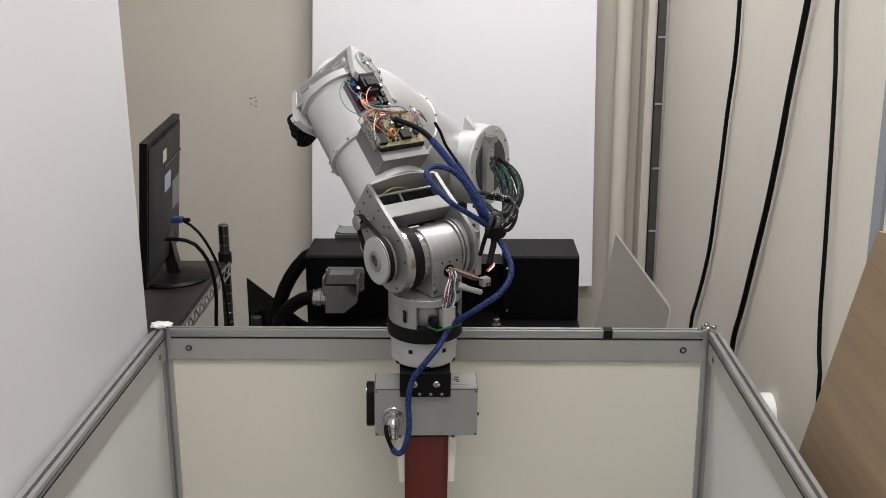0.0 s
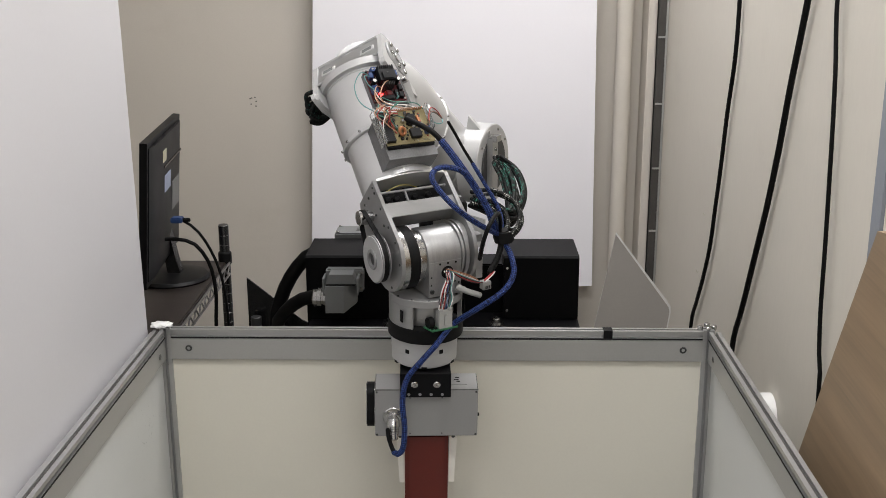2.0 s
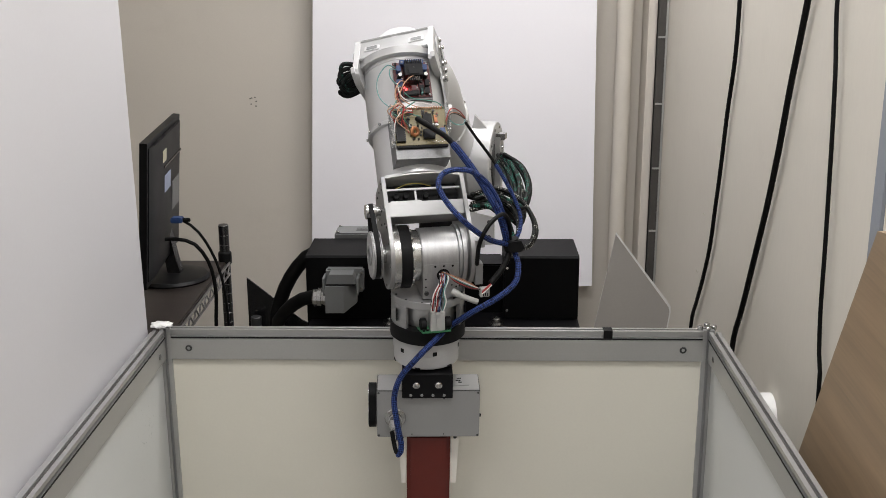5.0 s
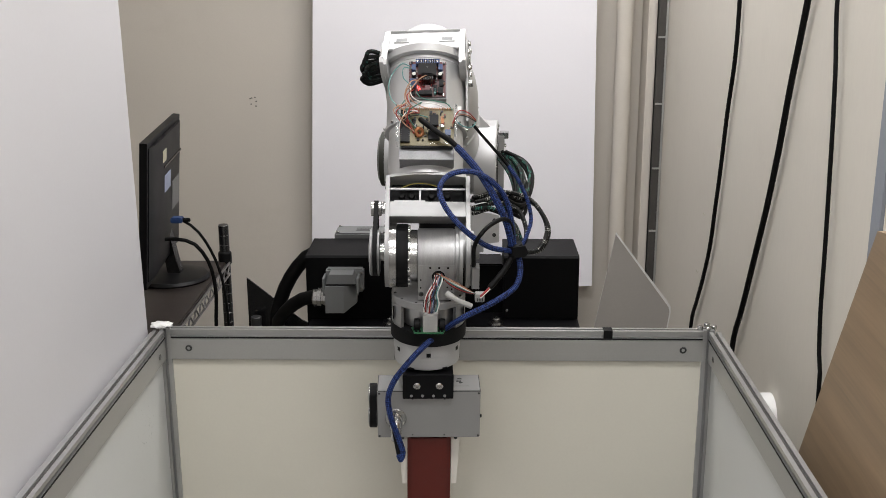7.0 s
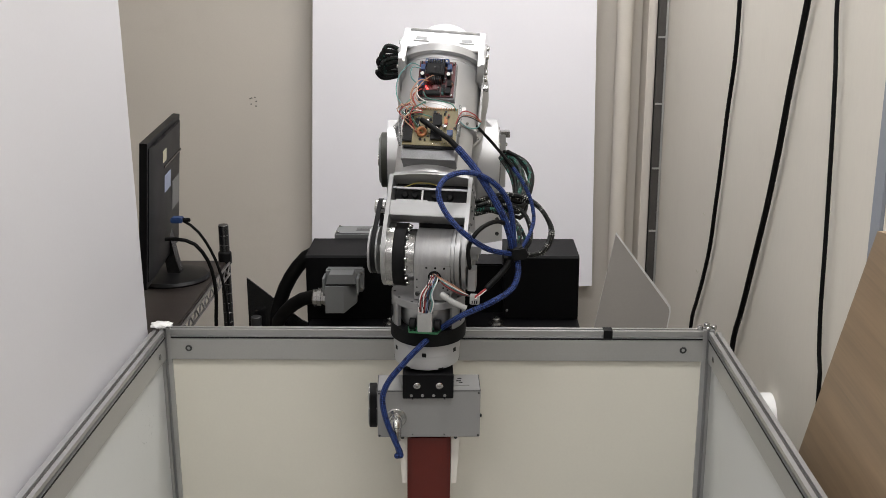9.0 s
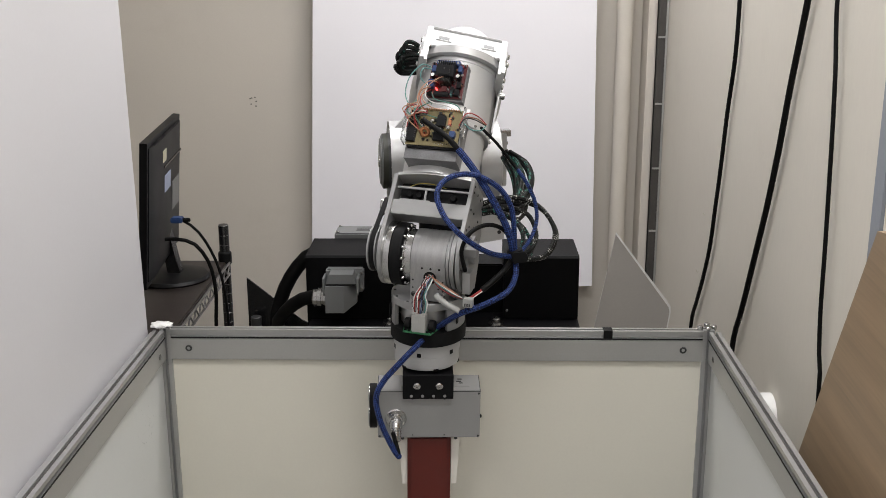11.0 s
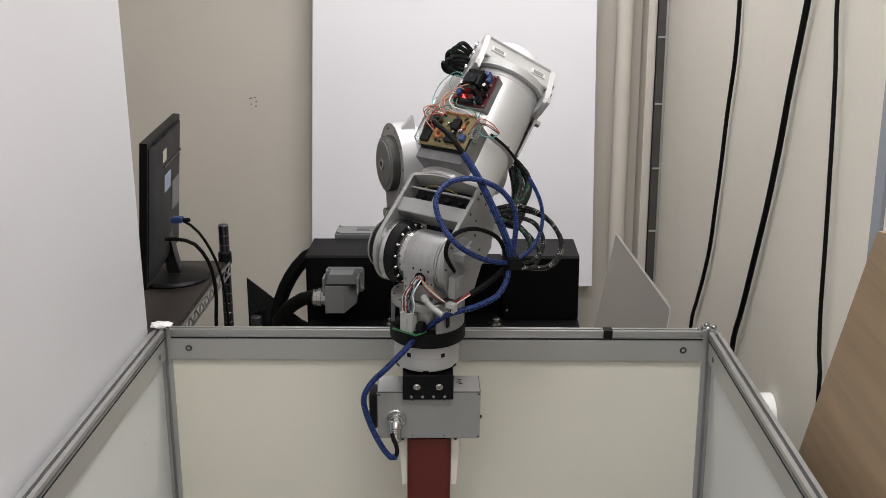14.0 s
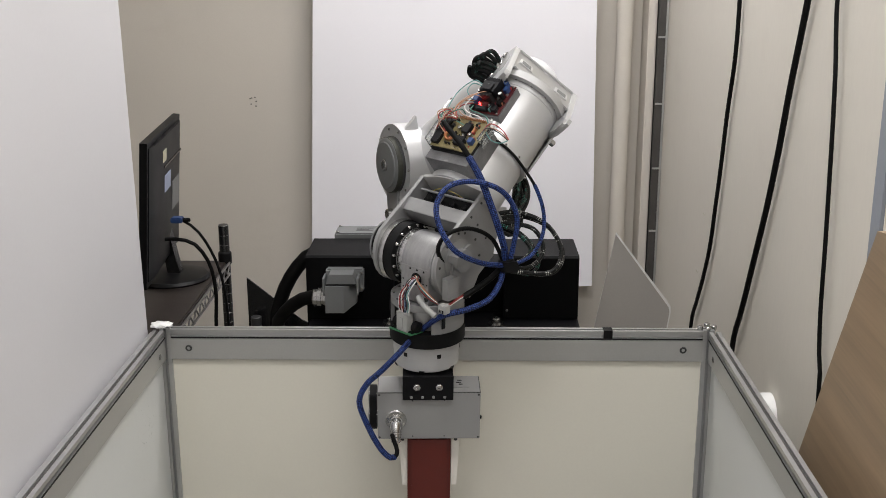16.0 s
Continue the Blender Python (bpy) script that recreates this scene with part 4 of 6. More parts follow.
def monitor():
    t = thing("monitor", (-0.647, 0.559, 0.905), "black flat monitor seen from behind on its stand", "monitor")
    # the panel stands in depth, its back towards the cell
    m = Matrix.Translation((0, 0, 0.21)) @ Matrix.Rotation(radians(4.5), 4, "Y") @ Matrix.Rotation(radians(94.8), 4, "Z") @ Matrix.Translation((0, 0, -0.21))
    w, far, lo, hi = 0.204, 0.192, 0.050, 0.367
    shell = B()
    prism(shell, [(-w, -0.016), (far, -0.016), (far, 0.0), (-w, 0.0)], lo, hi, "z", m)
    part("bezel", shell, M_MONITOR, t, "", 0.004)
    b = B()
    prism(b, [(-0.192, 0.0), (0.180, 0.0), (0.180, -0.006), (0.15, -0.012), (-0.16, -0.012), (-0.192, -0.006)], lo + 0.015, hi - 0.012, "z", m @ Matrix.Translation((0, -0.012, 0)))
    back = part("back_cover", b, M_MONITOR, t, "", 0.005)
    part("screen", box(B(), -w + 0.012, far - 0.012, 0.0, 0.0012, lo + 0.014, hi - 0.014, m), M_GLOSS, t, "dark screen")
    for (x0, x1, z0, z1), mt, lab in (((-0.068, -0.030, 0.300, 0.326), M_PAPER, "small yellowish label"), ((-0.045, 0.025, 0.228, 0.266), M_BLUELABEL, "bluish label"), ((0.05, 0.14, 0.165, 0.232), M_CONN, "grey printed label")):
        part("sticker", box(B(), x0, x1, -0.0252, -0.0238, z0, z1, m), mt, back, lab)
    part("back_groove", box(B(), -0.05, 0.165, -0.0255, -0.022, 0.284, 0.290, m), M_GLOSS, back, "", 0.001)
    b = B()
    prism(b, [(0.004, 0.010), (0.034, 0.010), (0.024, 0.05), (0.010, 0.13), (-0.015, 0.13)], 0.026, 0.058, "y")
    part("neck", b, M_GLOSS, t, "", 0.006)
    b = B()
    lathe(b, [(0.086, 0.0), (0.088, 0.004), (0.082, 0.010), (0.04, 0.017), (0.0, 0.018)], "z", (0.009, 0.042, 0), 48)
    part("foot", b, M_MONITOR, t, "round black foot")
    return t


monitor()


def shelf_rack():
    t = thing("shelf_rack", (-0.545, 0.70, 0.0), "dark wooden shelf on a black wire rack", "rack")
    part("shelf_board", box(B(), -0.6, 0.005, -0.68, 0.05, 0.885, 0.905), M_SHELF, t, "dark brown shelf board", 0.003)
    b = B()
    lathe(b, [(0.0125, 0.0), (0.0125, 0.995), (0.0115, 0.997)], "z", (0.0, 0.05, 0), 20)
    part("post", b, M_GLOSS, t, "black rack post with rings")
    for k in range(12):
        part("post_ring", ring(B(), 0.0115, 0.0129, 0.72 + 0.025 * k, 0.7215 + 0.025 * k, "z", (0.0, 0.05, 0), 20), M_WIRE, t)
    part("post", disc(B(), 0.0125, 0, 0.88, "z", (0.0, -0.67, 0), 16), M_GLOSS, t)
    for x in (-0.6,):
        part("post", disc(B(), 0.0125, 0, 1.02, "z", (x, 0.05, 0), 16), M_GLOSS, t)
    b = B()
    lathe(b, [(0.013, 0), (0.0165, 0.004), (0.0165, 0.03), (0.0135, 0.034)], "z", (0, 0.05, 0.895), 20)
    part("post_sleeve", b, M_BLACK, t)
    for z in (0.874, 0.902):
        part("edge_wire", tube(B(), [(0.012, -0.67, z), (0.012, -0.3, z), (0.012, 0.04, z)], 0.003, 8), M_WIRE, t)
    b = B()
    zig = []
    for k in range(29):
        zig.append((0.012, -0.66 + 0.025 * k, 0.876 if k % 2 else 0.900))
    for p, q in zip(zig, zig[1:]):
        tube(b, [p, q], 0.002, 6, 1)
    part("truss_wire", b, M_WIRE, t)


shelf_rack()
cable_thing("video_cable", "black monitor cable with blue plug", [(-0.60, 0.49, 1.074), (-0.5727, 0.49, 1.0726), (-0.5392, 0.49, 1.0441), (-0.5118, 0.49, 0.9944), (-0.4957, 0.49, 0.9428), (-0.4877, 0.49, 0.8825), (-0.486, 0.49, 0.8214), (-0.486, 0.5, 0.6), (-0.486, 0.5, 0.006)], 0.0032, M_CABLE, "monitor cables")
cable_thing("power_cable", "thick black monitor power cable", [(-0.617, 0.49, 1.0296), (-0.5845, 0.49, 1.0297), (-0.5522, 0.49, 1.0193), (-0.5264, 0.49, 0.9852), (-0.5137, 0.49, 0.9428), (-0.5105, 0.49, 0.8892), (-0.5145, 0.49, 0.8213), (-0.516, 0.49, 0.60), (-0.516, 0.49, 0.006)], 0.0042, M_CABLE, "monitor cables")


def blue_plug():
    t = thing("video_plug", (-0.588, 0.492, 1.0745), "blue video plug on the monitor cable", "plug")
    part("plug_body", box(B(), -0.012, 0.014, -0.012, 0.012, -0.006, 0.006), M_BLUEPL, t, "", 0.002)
    part("strain_relief", disc(B(), 0.0045, 0.012, 0.03, "x", (0, -0.002, 0), 14), M_CABLE, t)


blue_plug()


def black_sheet():
    t = thing("black_sheet", (-0.40, 0.47, 0.0), "black three-cornered metal sheet beside the robot base", "sheet")
    part("sheet", prism(B(), [(-0.035, 0.0), (0.12, 0.0), (0.12, 0.83), (0.085, 0.848), (-0.035, 0.947)], 0, 0.004, "y"), M_GLOSS, t, "", 0.0008)
    part("pipe_stub", disc(B(), 0.012, 0.0, 0.866, "z", (-0.012, -0.03, 0), 20), M_DARKMET, t, "grey pipe stub")


black_sheet()
cable_thing("supply_cable", "thick black supply cable curving behind the robot base", [(-0.24, 0.44, 1.02), (-0.287, 0.44, 1.01), (-0.33, 0.44, 0.96), (-0.357, 0.44, 0.90), (-0.368, 0.44, 0.84), (-0.372, 0.44, 0.6), (-0.372, 0.44, 0.02)], 0.0155, M_CABLE, "robot supply cables", 16)
cable_thing("supply_cable", "thick black supply cable entering the grey connector", [(-0.245, 0.232, 0.983), (-0.285, 0.25, 0.966), (-0.33, 0.30, 0.915), (-0.35, 0.36, 0.85), (-0.352, 0.38, 0.6), (-0.352, 0.38, 0.02)], 0.0140, M_CABLE, "robot supply cables", 16)


def connector():
    """Heavy industrial plug on the front of the black housing."""
    t = thing("industrial_connector", (-0.195, 0.262, 0.955), "grey industrial connector hood with steel gland", "connector")
    b = B()
    prism(b, [(-0.030, -0.008), (-0.030, -0.055), (0.007, -0.055), (0.031, -0.030), (0.031, -0.008)], 0.000, 0.0555, "z")
    for v in b.verts:
        if v.co.z < 0.01 and v.co.x > 0.01:
            v.co.z += 0.014
    part("hood", b, M_CONN, t, "", 0.003)
    b = B()
    prism(b, [(-0.029, 0.0575), (0.032, 0.0575), (0.025, 0.0775), (-0.022, 0.0775)], -0.046, -0.006, "y")
    part("hood_top", b, M_CONN, t, "", 0.003)
    part("seal", box(B(), -0.029, 0.030, -0.050, -0.006, 0.0555, 0.058), M_BLACK, t)
    part("flange", box(B(), -0.033, 0.0435, -0.012, 0.0105, 0.030, 0.078), M_CONN, t, "", 0.003)
    for z in (0.037, 0.071):
        b = B()
        bolt(b, (0.0385, -0.012, z), "y", 0.0034, 0.002, -1)
        part("flange_screw", b, M_STEEL, t)
    for x in (-0.0355, 0.0325):
        part("latch", box(B(), x, x + 0.004, -0.050, -0.010, 0.036, 0.070), M_CONN, t, "", 0.001)
    b = B()
    lathe(b, [(0.016, -0.026), (0.0195, -0.028), (0.0195, -0.033), (0.0175, -0.034), (0.0175, -0.037), (0.0210, -0.038), (0.0210, -0.045), (0.0180, -0.046), (0.0180, -0.053), (0.0150, -0.056)], "x", (-0.002, -0.030, 0.024), 12)
    part("gland", b, M_STEEL, t, "bright hexagonal cable gland", 0, 20)


connector()
# hanging cables on the partition
X0 = XR - 0.009
cable_thing("hanging_cable", "black cable hanging down the partition wall", [(X0, 0.405, 1.75), (X0, 0.396, 1.58), (X0, 0.400, 1.4422), (X0, 0.436, 1.3206), (X0, 0.463, 1.1957), (X0, 0.489, 1.10), (X0, 0.515, 1.008), (X0, 0.5665, 0.915), (X0, 0.6217, 0.8357), (X0, 0.6612, 0.7616), (X0, 0.70, 0.45), (X0, 0.70, 0.006)], 0.0045, M_CABLE, "hanging cables")
cable_thing("hanging_cable", "thicker black cable hanging slantwise on the partition", [(X0, -0.13, 1.82), (X0, -0.052, 1.578), (X0, 0.005, 1.43), (X0, 0.045, 1.31), (X0, 0.09, 1.20), (X0, 0.155, 1.07), (X0, 0.195, 0.99), (X0, 0.228, 0.93), (X0, 0.258, 0.87), (X0, 0.30, 0.6), (X0, 0.30, 0.006)], 0.0055, M_CABLE, "hanging cables")
cable_thing("hanging_cable", "thin black cable hanging straight on the partition", [(X0, -0.18, 1.8), (X0, -0.193, 1.5833), (X0, -0.2113, 1.4946), (X0, -0.2223, 1.4209), (X0, -0.2308, 1.3372), (X0, -0.2415, 1.2171), (X0, -0.247, 1.1279), (X0, -0.258, 1.0592), (X0, -0.2741, 0.9997), (X0, -0.29, 0.6), (X0, -0.29, 0.006)], 0.0034, M_CABLE, "hanging cables")


def wood_board():
    t = thing("wood_board", (XR - 0.039, -0.568, 0.0), "tan wooden board leaning slantwise against the partition", "board")
    part("plank", prism(B(), [(0.02, 1.325), (0.24, 0.912), (0.70, 0.0), (-0.62, 0.0), (-0.62, 1.42)], -0.012, 0.006, "x"), M_WOOD, t, "", 0.0015)
    return t


wood_board()


def wall_adapter():
    t = thing("wall_adapter", (XR - 0.001, -0.012, 0.815), "small rounded white plastic box on the partition", "socket")
    b = B()
    lathe(b, [(0.0, -0.030), (0.028, -0.029), (0.039, -0.025), (0.043, -0.016), (0.043, 0.0)], "x", (0, -0.002, 0.022), 40)
    part("case", b, M_WHITEPL, t)
    for k in range(2):
        part("mark", box(B(), -0.0303, -0.0293, -0.01, -0.012, 0.042 + 0.009 * k, 0.045 + 0.009 * k), M_CONN, t)


wall_adapter()


def plastic_sheet():
    t = thing("plastic_sheet", (0.36, 0.50, 0.0), "pale plastic sheet with a slanting top edge", "sheet")
    part("sheet", prism(B(), [(-0.02, 0.0), (0.15, 0.0), (0.149, 0.7875), (0.158, 0.8555), (0.155, 0.8675), (0.028, 1.0395), (-0.02, 0.7875)], 0, 0.004, "y", Matrix.Rotation(radians(4), 4, "Z")), M_SMOKE, t, "", 0.0008)
    part("edge", prism(B(), [(0.1552, 0.8678), (0.1592, 0.8708), (0.0290, 1.0445), (0.0282, 1.0398)], -0.001, 0.005, "y", Matrix.Rotation(radians(4), 4, "Z")), M_WHITEPL, t, "paler sheet edge")
    part("edge", prism(B(), [(0.1582, 0.8555), (0.1606, 0.8555), (0.1592, 0.8708), (0.1552, 0.8678)], -0.001, 0.005, "y", Matrix.Rotation(radians(4), 4, "Z")), M_WHITEPL, t, "paler sheet edge")
    part("edge", prism(B(), [(0.149, 0.7875), (0.1514, 0.7875), (0.1606, 0.8555), (0.1582, 0.8555)], -0.001, 0.005, "y", Matrix.Rotation(radians(4), 4, "Z")), M_WHITEPL, t, "paler sheet edge")
    part("rear_sheet", prism(B(), [(0.05, 0.0), (0.146, 0.0), (0.155, 0.8595), (0.159, 0.8715), (0.156, 0.8785), (0.06, 0.9975), (0.05, 0.9875)], 0.016, 0.020, "y", Matrix.Rotation(radians(4), 4, "Z")), M_PANEL, t, "second pale sheet behind", 0.0008)


plastic_sheet()


def wall_marks():
    """Small dark scuffs on the painted wall."""
    t = thing("wall_scuff", (-0.5835, YB - 0.001, 1.2115), "cluster of small dark scuffs on the wall", "mark")
    for x, z in ((0, 0.012), (0.014, 0.016), (0.017, 0.004), (0.002, -0.004), (0.016, -0.01), (0.004, 0.014)):
        part("scuff", box(B(), x, x + 0.004, -0.0006, 0.0, z, z + 0.003), M_DARKMET, t)


wall_marks()


def partition_marks():
    """Faint brownish specks on the partition."""
    for y, z, n in ((0.655, 0.905, 4), (0.62, 1.055, 3), (0.63, 0.83, 2)):
        t = thing("wall_scuff", (XR - 0.0004, y, z), "few faint brown specks on the partition wall", "mark")
        for k in range(n):
            part("speck", box(B(), -0.0005, 0.0, 0.008 * k, 0.008 * k + 0.004, 0.006 * math.sin(3 * k), 0.006 * math.sin(3 * k) + 0.003), M_PANEL if k % 2 else M_PAPER, t)


partition_marks()


# ---- circuit boards on the forearm and cables on the elbow ----
def boards(f):
    """Everything is given in the forearm's space: x across, y away from the camera, z along the tube."""
    # grey saddle under the main board
    b = B()
    sad = [(-0.041, -0.083), (0.045, -0.083), (0.045, -0.050)]
    for k in range(9):
        a = radians(-46 - 88 * k / 8)
        sad.append((0.0605 * math.cos(a), 0.0605 * math.sin(a)))
    sad.append((-0.041, -0.050))
    prism(b, sad, 0.126, 0.205, "z")
    part("saddle", b, M_SADDLE, f, "grey board saddle", 0.001)
    part("board_base", box(B(), -0.038, 0.043, -0.0895, -0.080, 0.143, 0.206), M_CHIP, f, "", 0.0008)
    part("main_board", box(B(), -0.040, 0.044, -0.0915, -0.0897, 0.146, 0.210), M_PCB, f, "tan circuit board with components")
    b = B()
    box(b, -0.0395, -0.025, -0.098, -0.0915, 0.150, 0.204)
    part("chip_row", b, M_CHIP, f, "", 0.0005)
    for x in (-0.0385, -0.026):
        for k in range(14):
            part("pin", box(B(), x - 0.0008, x + 0.0008, -0.0986, -0.0915, 0.1515 + 0.0037 * k, 0.1525 + 0.0037 * k), M_DARKMET, f)
    b = B()
    # toroid
    a0 = Vector((-0.010, -0.098, 0.166))
    pts, minor = 20, 8
    rings = []
    tilt = Matrix.Rotation(radians(25), 3, "Z") @ Matrix.Rotation(radians(20), 3, "X")
    for i in range(pts):
        t1 = 2 * math.pi * i / pts
        row = []
        for j in range(minor):
            t2 = 2 * math.pi * j / minor
            r = 0.0058 + (0.0026 + 0.0003 * (i % 2)) * math.cos(t2)
            row.append(b.verts.new(a0 + tilt @ Vector((r * math.cos(t1), 0.0026 * math.sin(t2), r * math.sin(t1)))))
        rings.append(row)
    for i in range(pts):
        for j in range(minor):
            b.faces.new((rings[i][j], rings[(i + 1) % pts][j], rings[(i + 1) % pts][(j + 1) % minor], rings[i][(j + 1) % minor]))
    part("coil", b, M_COPPER, f, "copper wound ring coil", 0, 70)
    for x0, x1, z0, z1, h, mt, nm in ((0.006, 0.020, 0.178, 0.196, 0.008, M_CHIP, "regulator"), (0.004, 0.022, 0.154, 0.170, 0.007, M_CHIP, "driver_chip"), (0.030, 0.039, 0.160, 0.170, 0.009, M_BLUEPL, "trim_pot"),
                                      (-0.022, -0.016, 0.180, 0.190, 0.004, M_CHIP, "small_chip"), (0.024, 0.029, 0.182, 0.194, 0.005, M_COPPER, "film_capacitor")):
        part(nm, box(B(), x0, x1, -0.0915 - h, -0.0915, z0, z1), mt, f, "", 0.0006)
    for x, z, r, h in ((0.026, 0.176, 0.0032, 0.009), (-0.002, 0.186, 0.003, 0.008), (0.013, 0.174, 0.0026, 0.006)):
        part("capacitor", disc(B(), r, -0.0915 - h, -0.0915, "y", (x, 0, z), 16), M_STEEL, f)
    for k in range(14):
        x = -0.014 + 0.004 * k
        part("header_pin", box(B(), x - 0.0008, x + 0.0008, -0.0985, -0.0915, 0.2065, 0.208), M_COPPER, f)
    for k in range(10):
        x = 0.008 + 0.0032 * k
        part("solder_dot", disc(B(), 0.0009, -0.0925, -0.0915, "y", (x, 0, 0.1495 + 0.002 * (k % 2)), 8), M_STEEL, f)
    rng = random.Random(7)
    tones = [M_CHIP, M_CHIP, M_CHIP, M_DARKMET, M_DARKMET, M_DARKMET, WIRES["brown"], WIRES["red"], M_PLATE]
    for k in range(46):
        x, z = rng.uniform(-0.022, 0.040), rng.uniform(0.153, 0.203)
        w, d, h = rng.uniform(0.0012, 0.0042), rng.uniform(0.0012, 0.0042), rng.uniform(0.0015, 0.0065)
        part("component", box(B(), x, x + w, -0.0915 - h, -0.0915, z, z + d), rng.choice(tones), f)
    for k in range(64):
        x, z = rng.uniform(-0.025, 0.027), rng.uniform(0.240, 0.296)
        w, d, h = rng.uniform(0.0012, 0.004), rng.uniform(0.0012, 0.004), rng.uniform(0.0015, 0.006)
        part("component", box(B(), x, x + w, -0.0745 - h, -0.0745, z, z + d), rng.choice(tones), f)
    # clear guard plates at both ends of the board
    b = B()
    box(b, -0.0465, -0.043, -0.104, -0.080, 0.148, 0.212)
    part("guard_plate", b, M_ACRYL, f, "clear acrylic guard", 0.0006)
    b = B()
    box(b, 0.046, 0.049, -0.100, -0.076, 0.168, 0.214)
    part("guard_plate", b, M_ACRYL, f, "clear acrylic guard", 0.0006)
    # second, red board higher up
    b = B()
    prism(b, [(-0.026, -0.071), (0.033, -0.071), (0.033, -0.054), (0.016, -0.062), (-0.010, -0.063), (-0.026, -0.056)], 0.236, 0.300, "z")
    part("saddle", b, M_SADDLE, f, "grey board saddle", 0.001)
    part("driver_board", box(B(), -0.0275, 0.0315, -0.0745, -0.0725, 0.2385, 0.301), M_REDPCB, f, "red motor driver board")
    b = B()
    comb = [(-0.0125, 0.266), (0.0162, 0.266), (0.0162, 0.286)]
    for k in range(8):
        x = 0.0162 - 0.0036 * k
        comb += [(x, 0.294), (x - 0.0017, 0.294), (x - 0.0017, 0.286)] + ([(x - 0.0036, 0.286)] if k < 7 else [])
    comb.append((-0.0125, 0.286))
    prism(b, comb, -0.098, -0.083, "y")
    part("heat_sink", b, M_CHIP, f, "black finned heat sink")
    part("terminal_row", box(B(), -0.017, 0.0215, -0.086, -0.0745, 0.2925, 0.3005), M_BLUEPL, f, "row of blue screw terminals", 0.0006)
    for k in range(6):
        part("terminal_screw", disc(B(), 0.0018, -0.0866, -0.0858, "y", (-0.014 + 0.0064 * k, 0, 0.2965), 10), M_STEEL, f)
    part("power_chip", box(B(), -0.008, 0.011, -0.1005, -0.098, 0.267, 0.281), M_CHIP, f, "", 0.0008)
    part("sink_screw", disc(B(), 0.0014, -0.1015, -0.1005, "y", (0.0015, 0, 0.278), 12), M_DARKMET, f)
    for k in range(7):
        x = -0.0075 + 0.003 * k
        part("chip_leg", box(B(), x - 0.0006, x + 0.0006, -0.094, -0.0745, 0.2590, 0.2672), M_DARKMET, f)
    for x, z in ((-0.0195, 0.272), (0.0225, 0.272)):
        c = part("big_capacitor", disc(B(), 0.0040, -0.089, -0.0745, "y", (x, 0, z), 20), M_CHIP, f, "black capacitor with pale top")
        part("capacitor_top", disc(B(), 0.0031, -0.0897, -0.0889, "y", (x, 0, z), 20), M_WHITEPL, c)
    for x0, x1, z0, z1 in ((-0.026, -0.016, 0.253, 0.266), (-0.0235, -0.0165, 0.281, 0.291), (0.0195, 0.0265, 0.282, 0.292)):
        part("terminal", box(B(), x0, x1, -0.085, -0.0745, z0, z1), M_BLUEPL, f, "blue screw terminal", 0.0006)
    for x0, x1, z0, z1, mt in ((0.012, 0.018, 0.243, 0.256, M_CHIP), (0.021, 0.028, 0.255, 0.266, M_CHIP), (-0.002, 0.006, 0.247, 0.256, M_REDPCB), (0.013, 0.016, 0.241, 0.250, WIRES["teal"]), (-0.014, 0.010, 0.2400, 0.2465, M_CHIP), (-0.025, -0.017, 0.2395, 0.2480, M_CHIP), (0.019, 0.027, 0.2420, 0.2520, M_CHIP)):
        part("small_block", box(B(), x0, x1, -0.082, -0.0745, z0, z1), mt, f, "", 0.0004)
    part("led", disc(B(), 0.0015, -0.080, -0.0745, "y", (-0.0105, 0, 0.2505), 12), M_LED, f, "glowing red light")
    part("led", disc(B(), 0.0008, -0.079, -0.0745, "y", (-0.0135, 0, 0.2545), 12), M_LED, f, "glowing red light")
    for x, z in ((-0.024, 0.2415), (0.028, 0.2415), (-0.024, 0.298), (0.028, 0.298)):
        b = B()
        bolt(b, (x, -0.0745, z), "y", 0.0022, 0.002, -1)
        part("board_screw", b, M_STEEL, f)
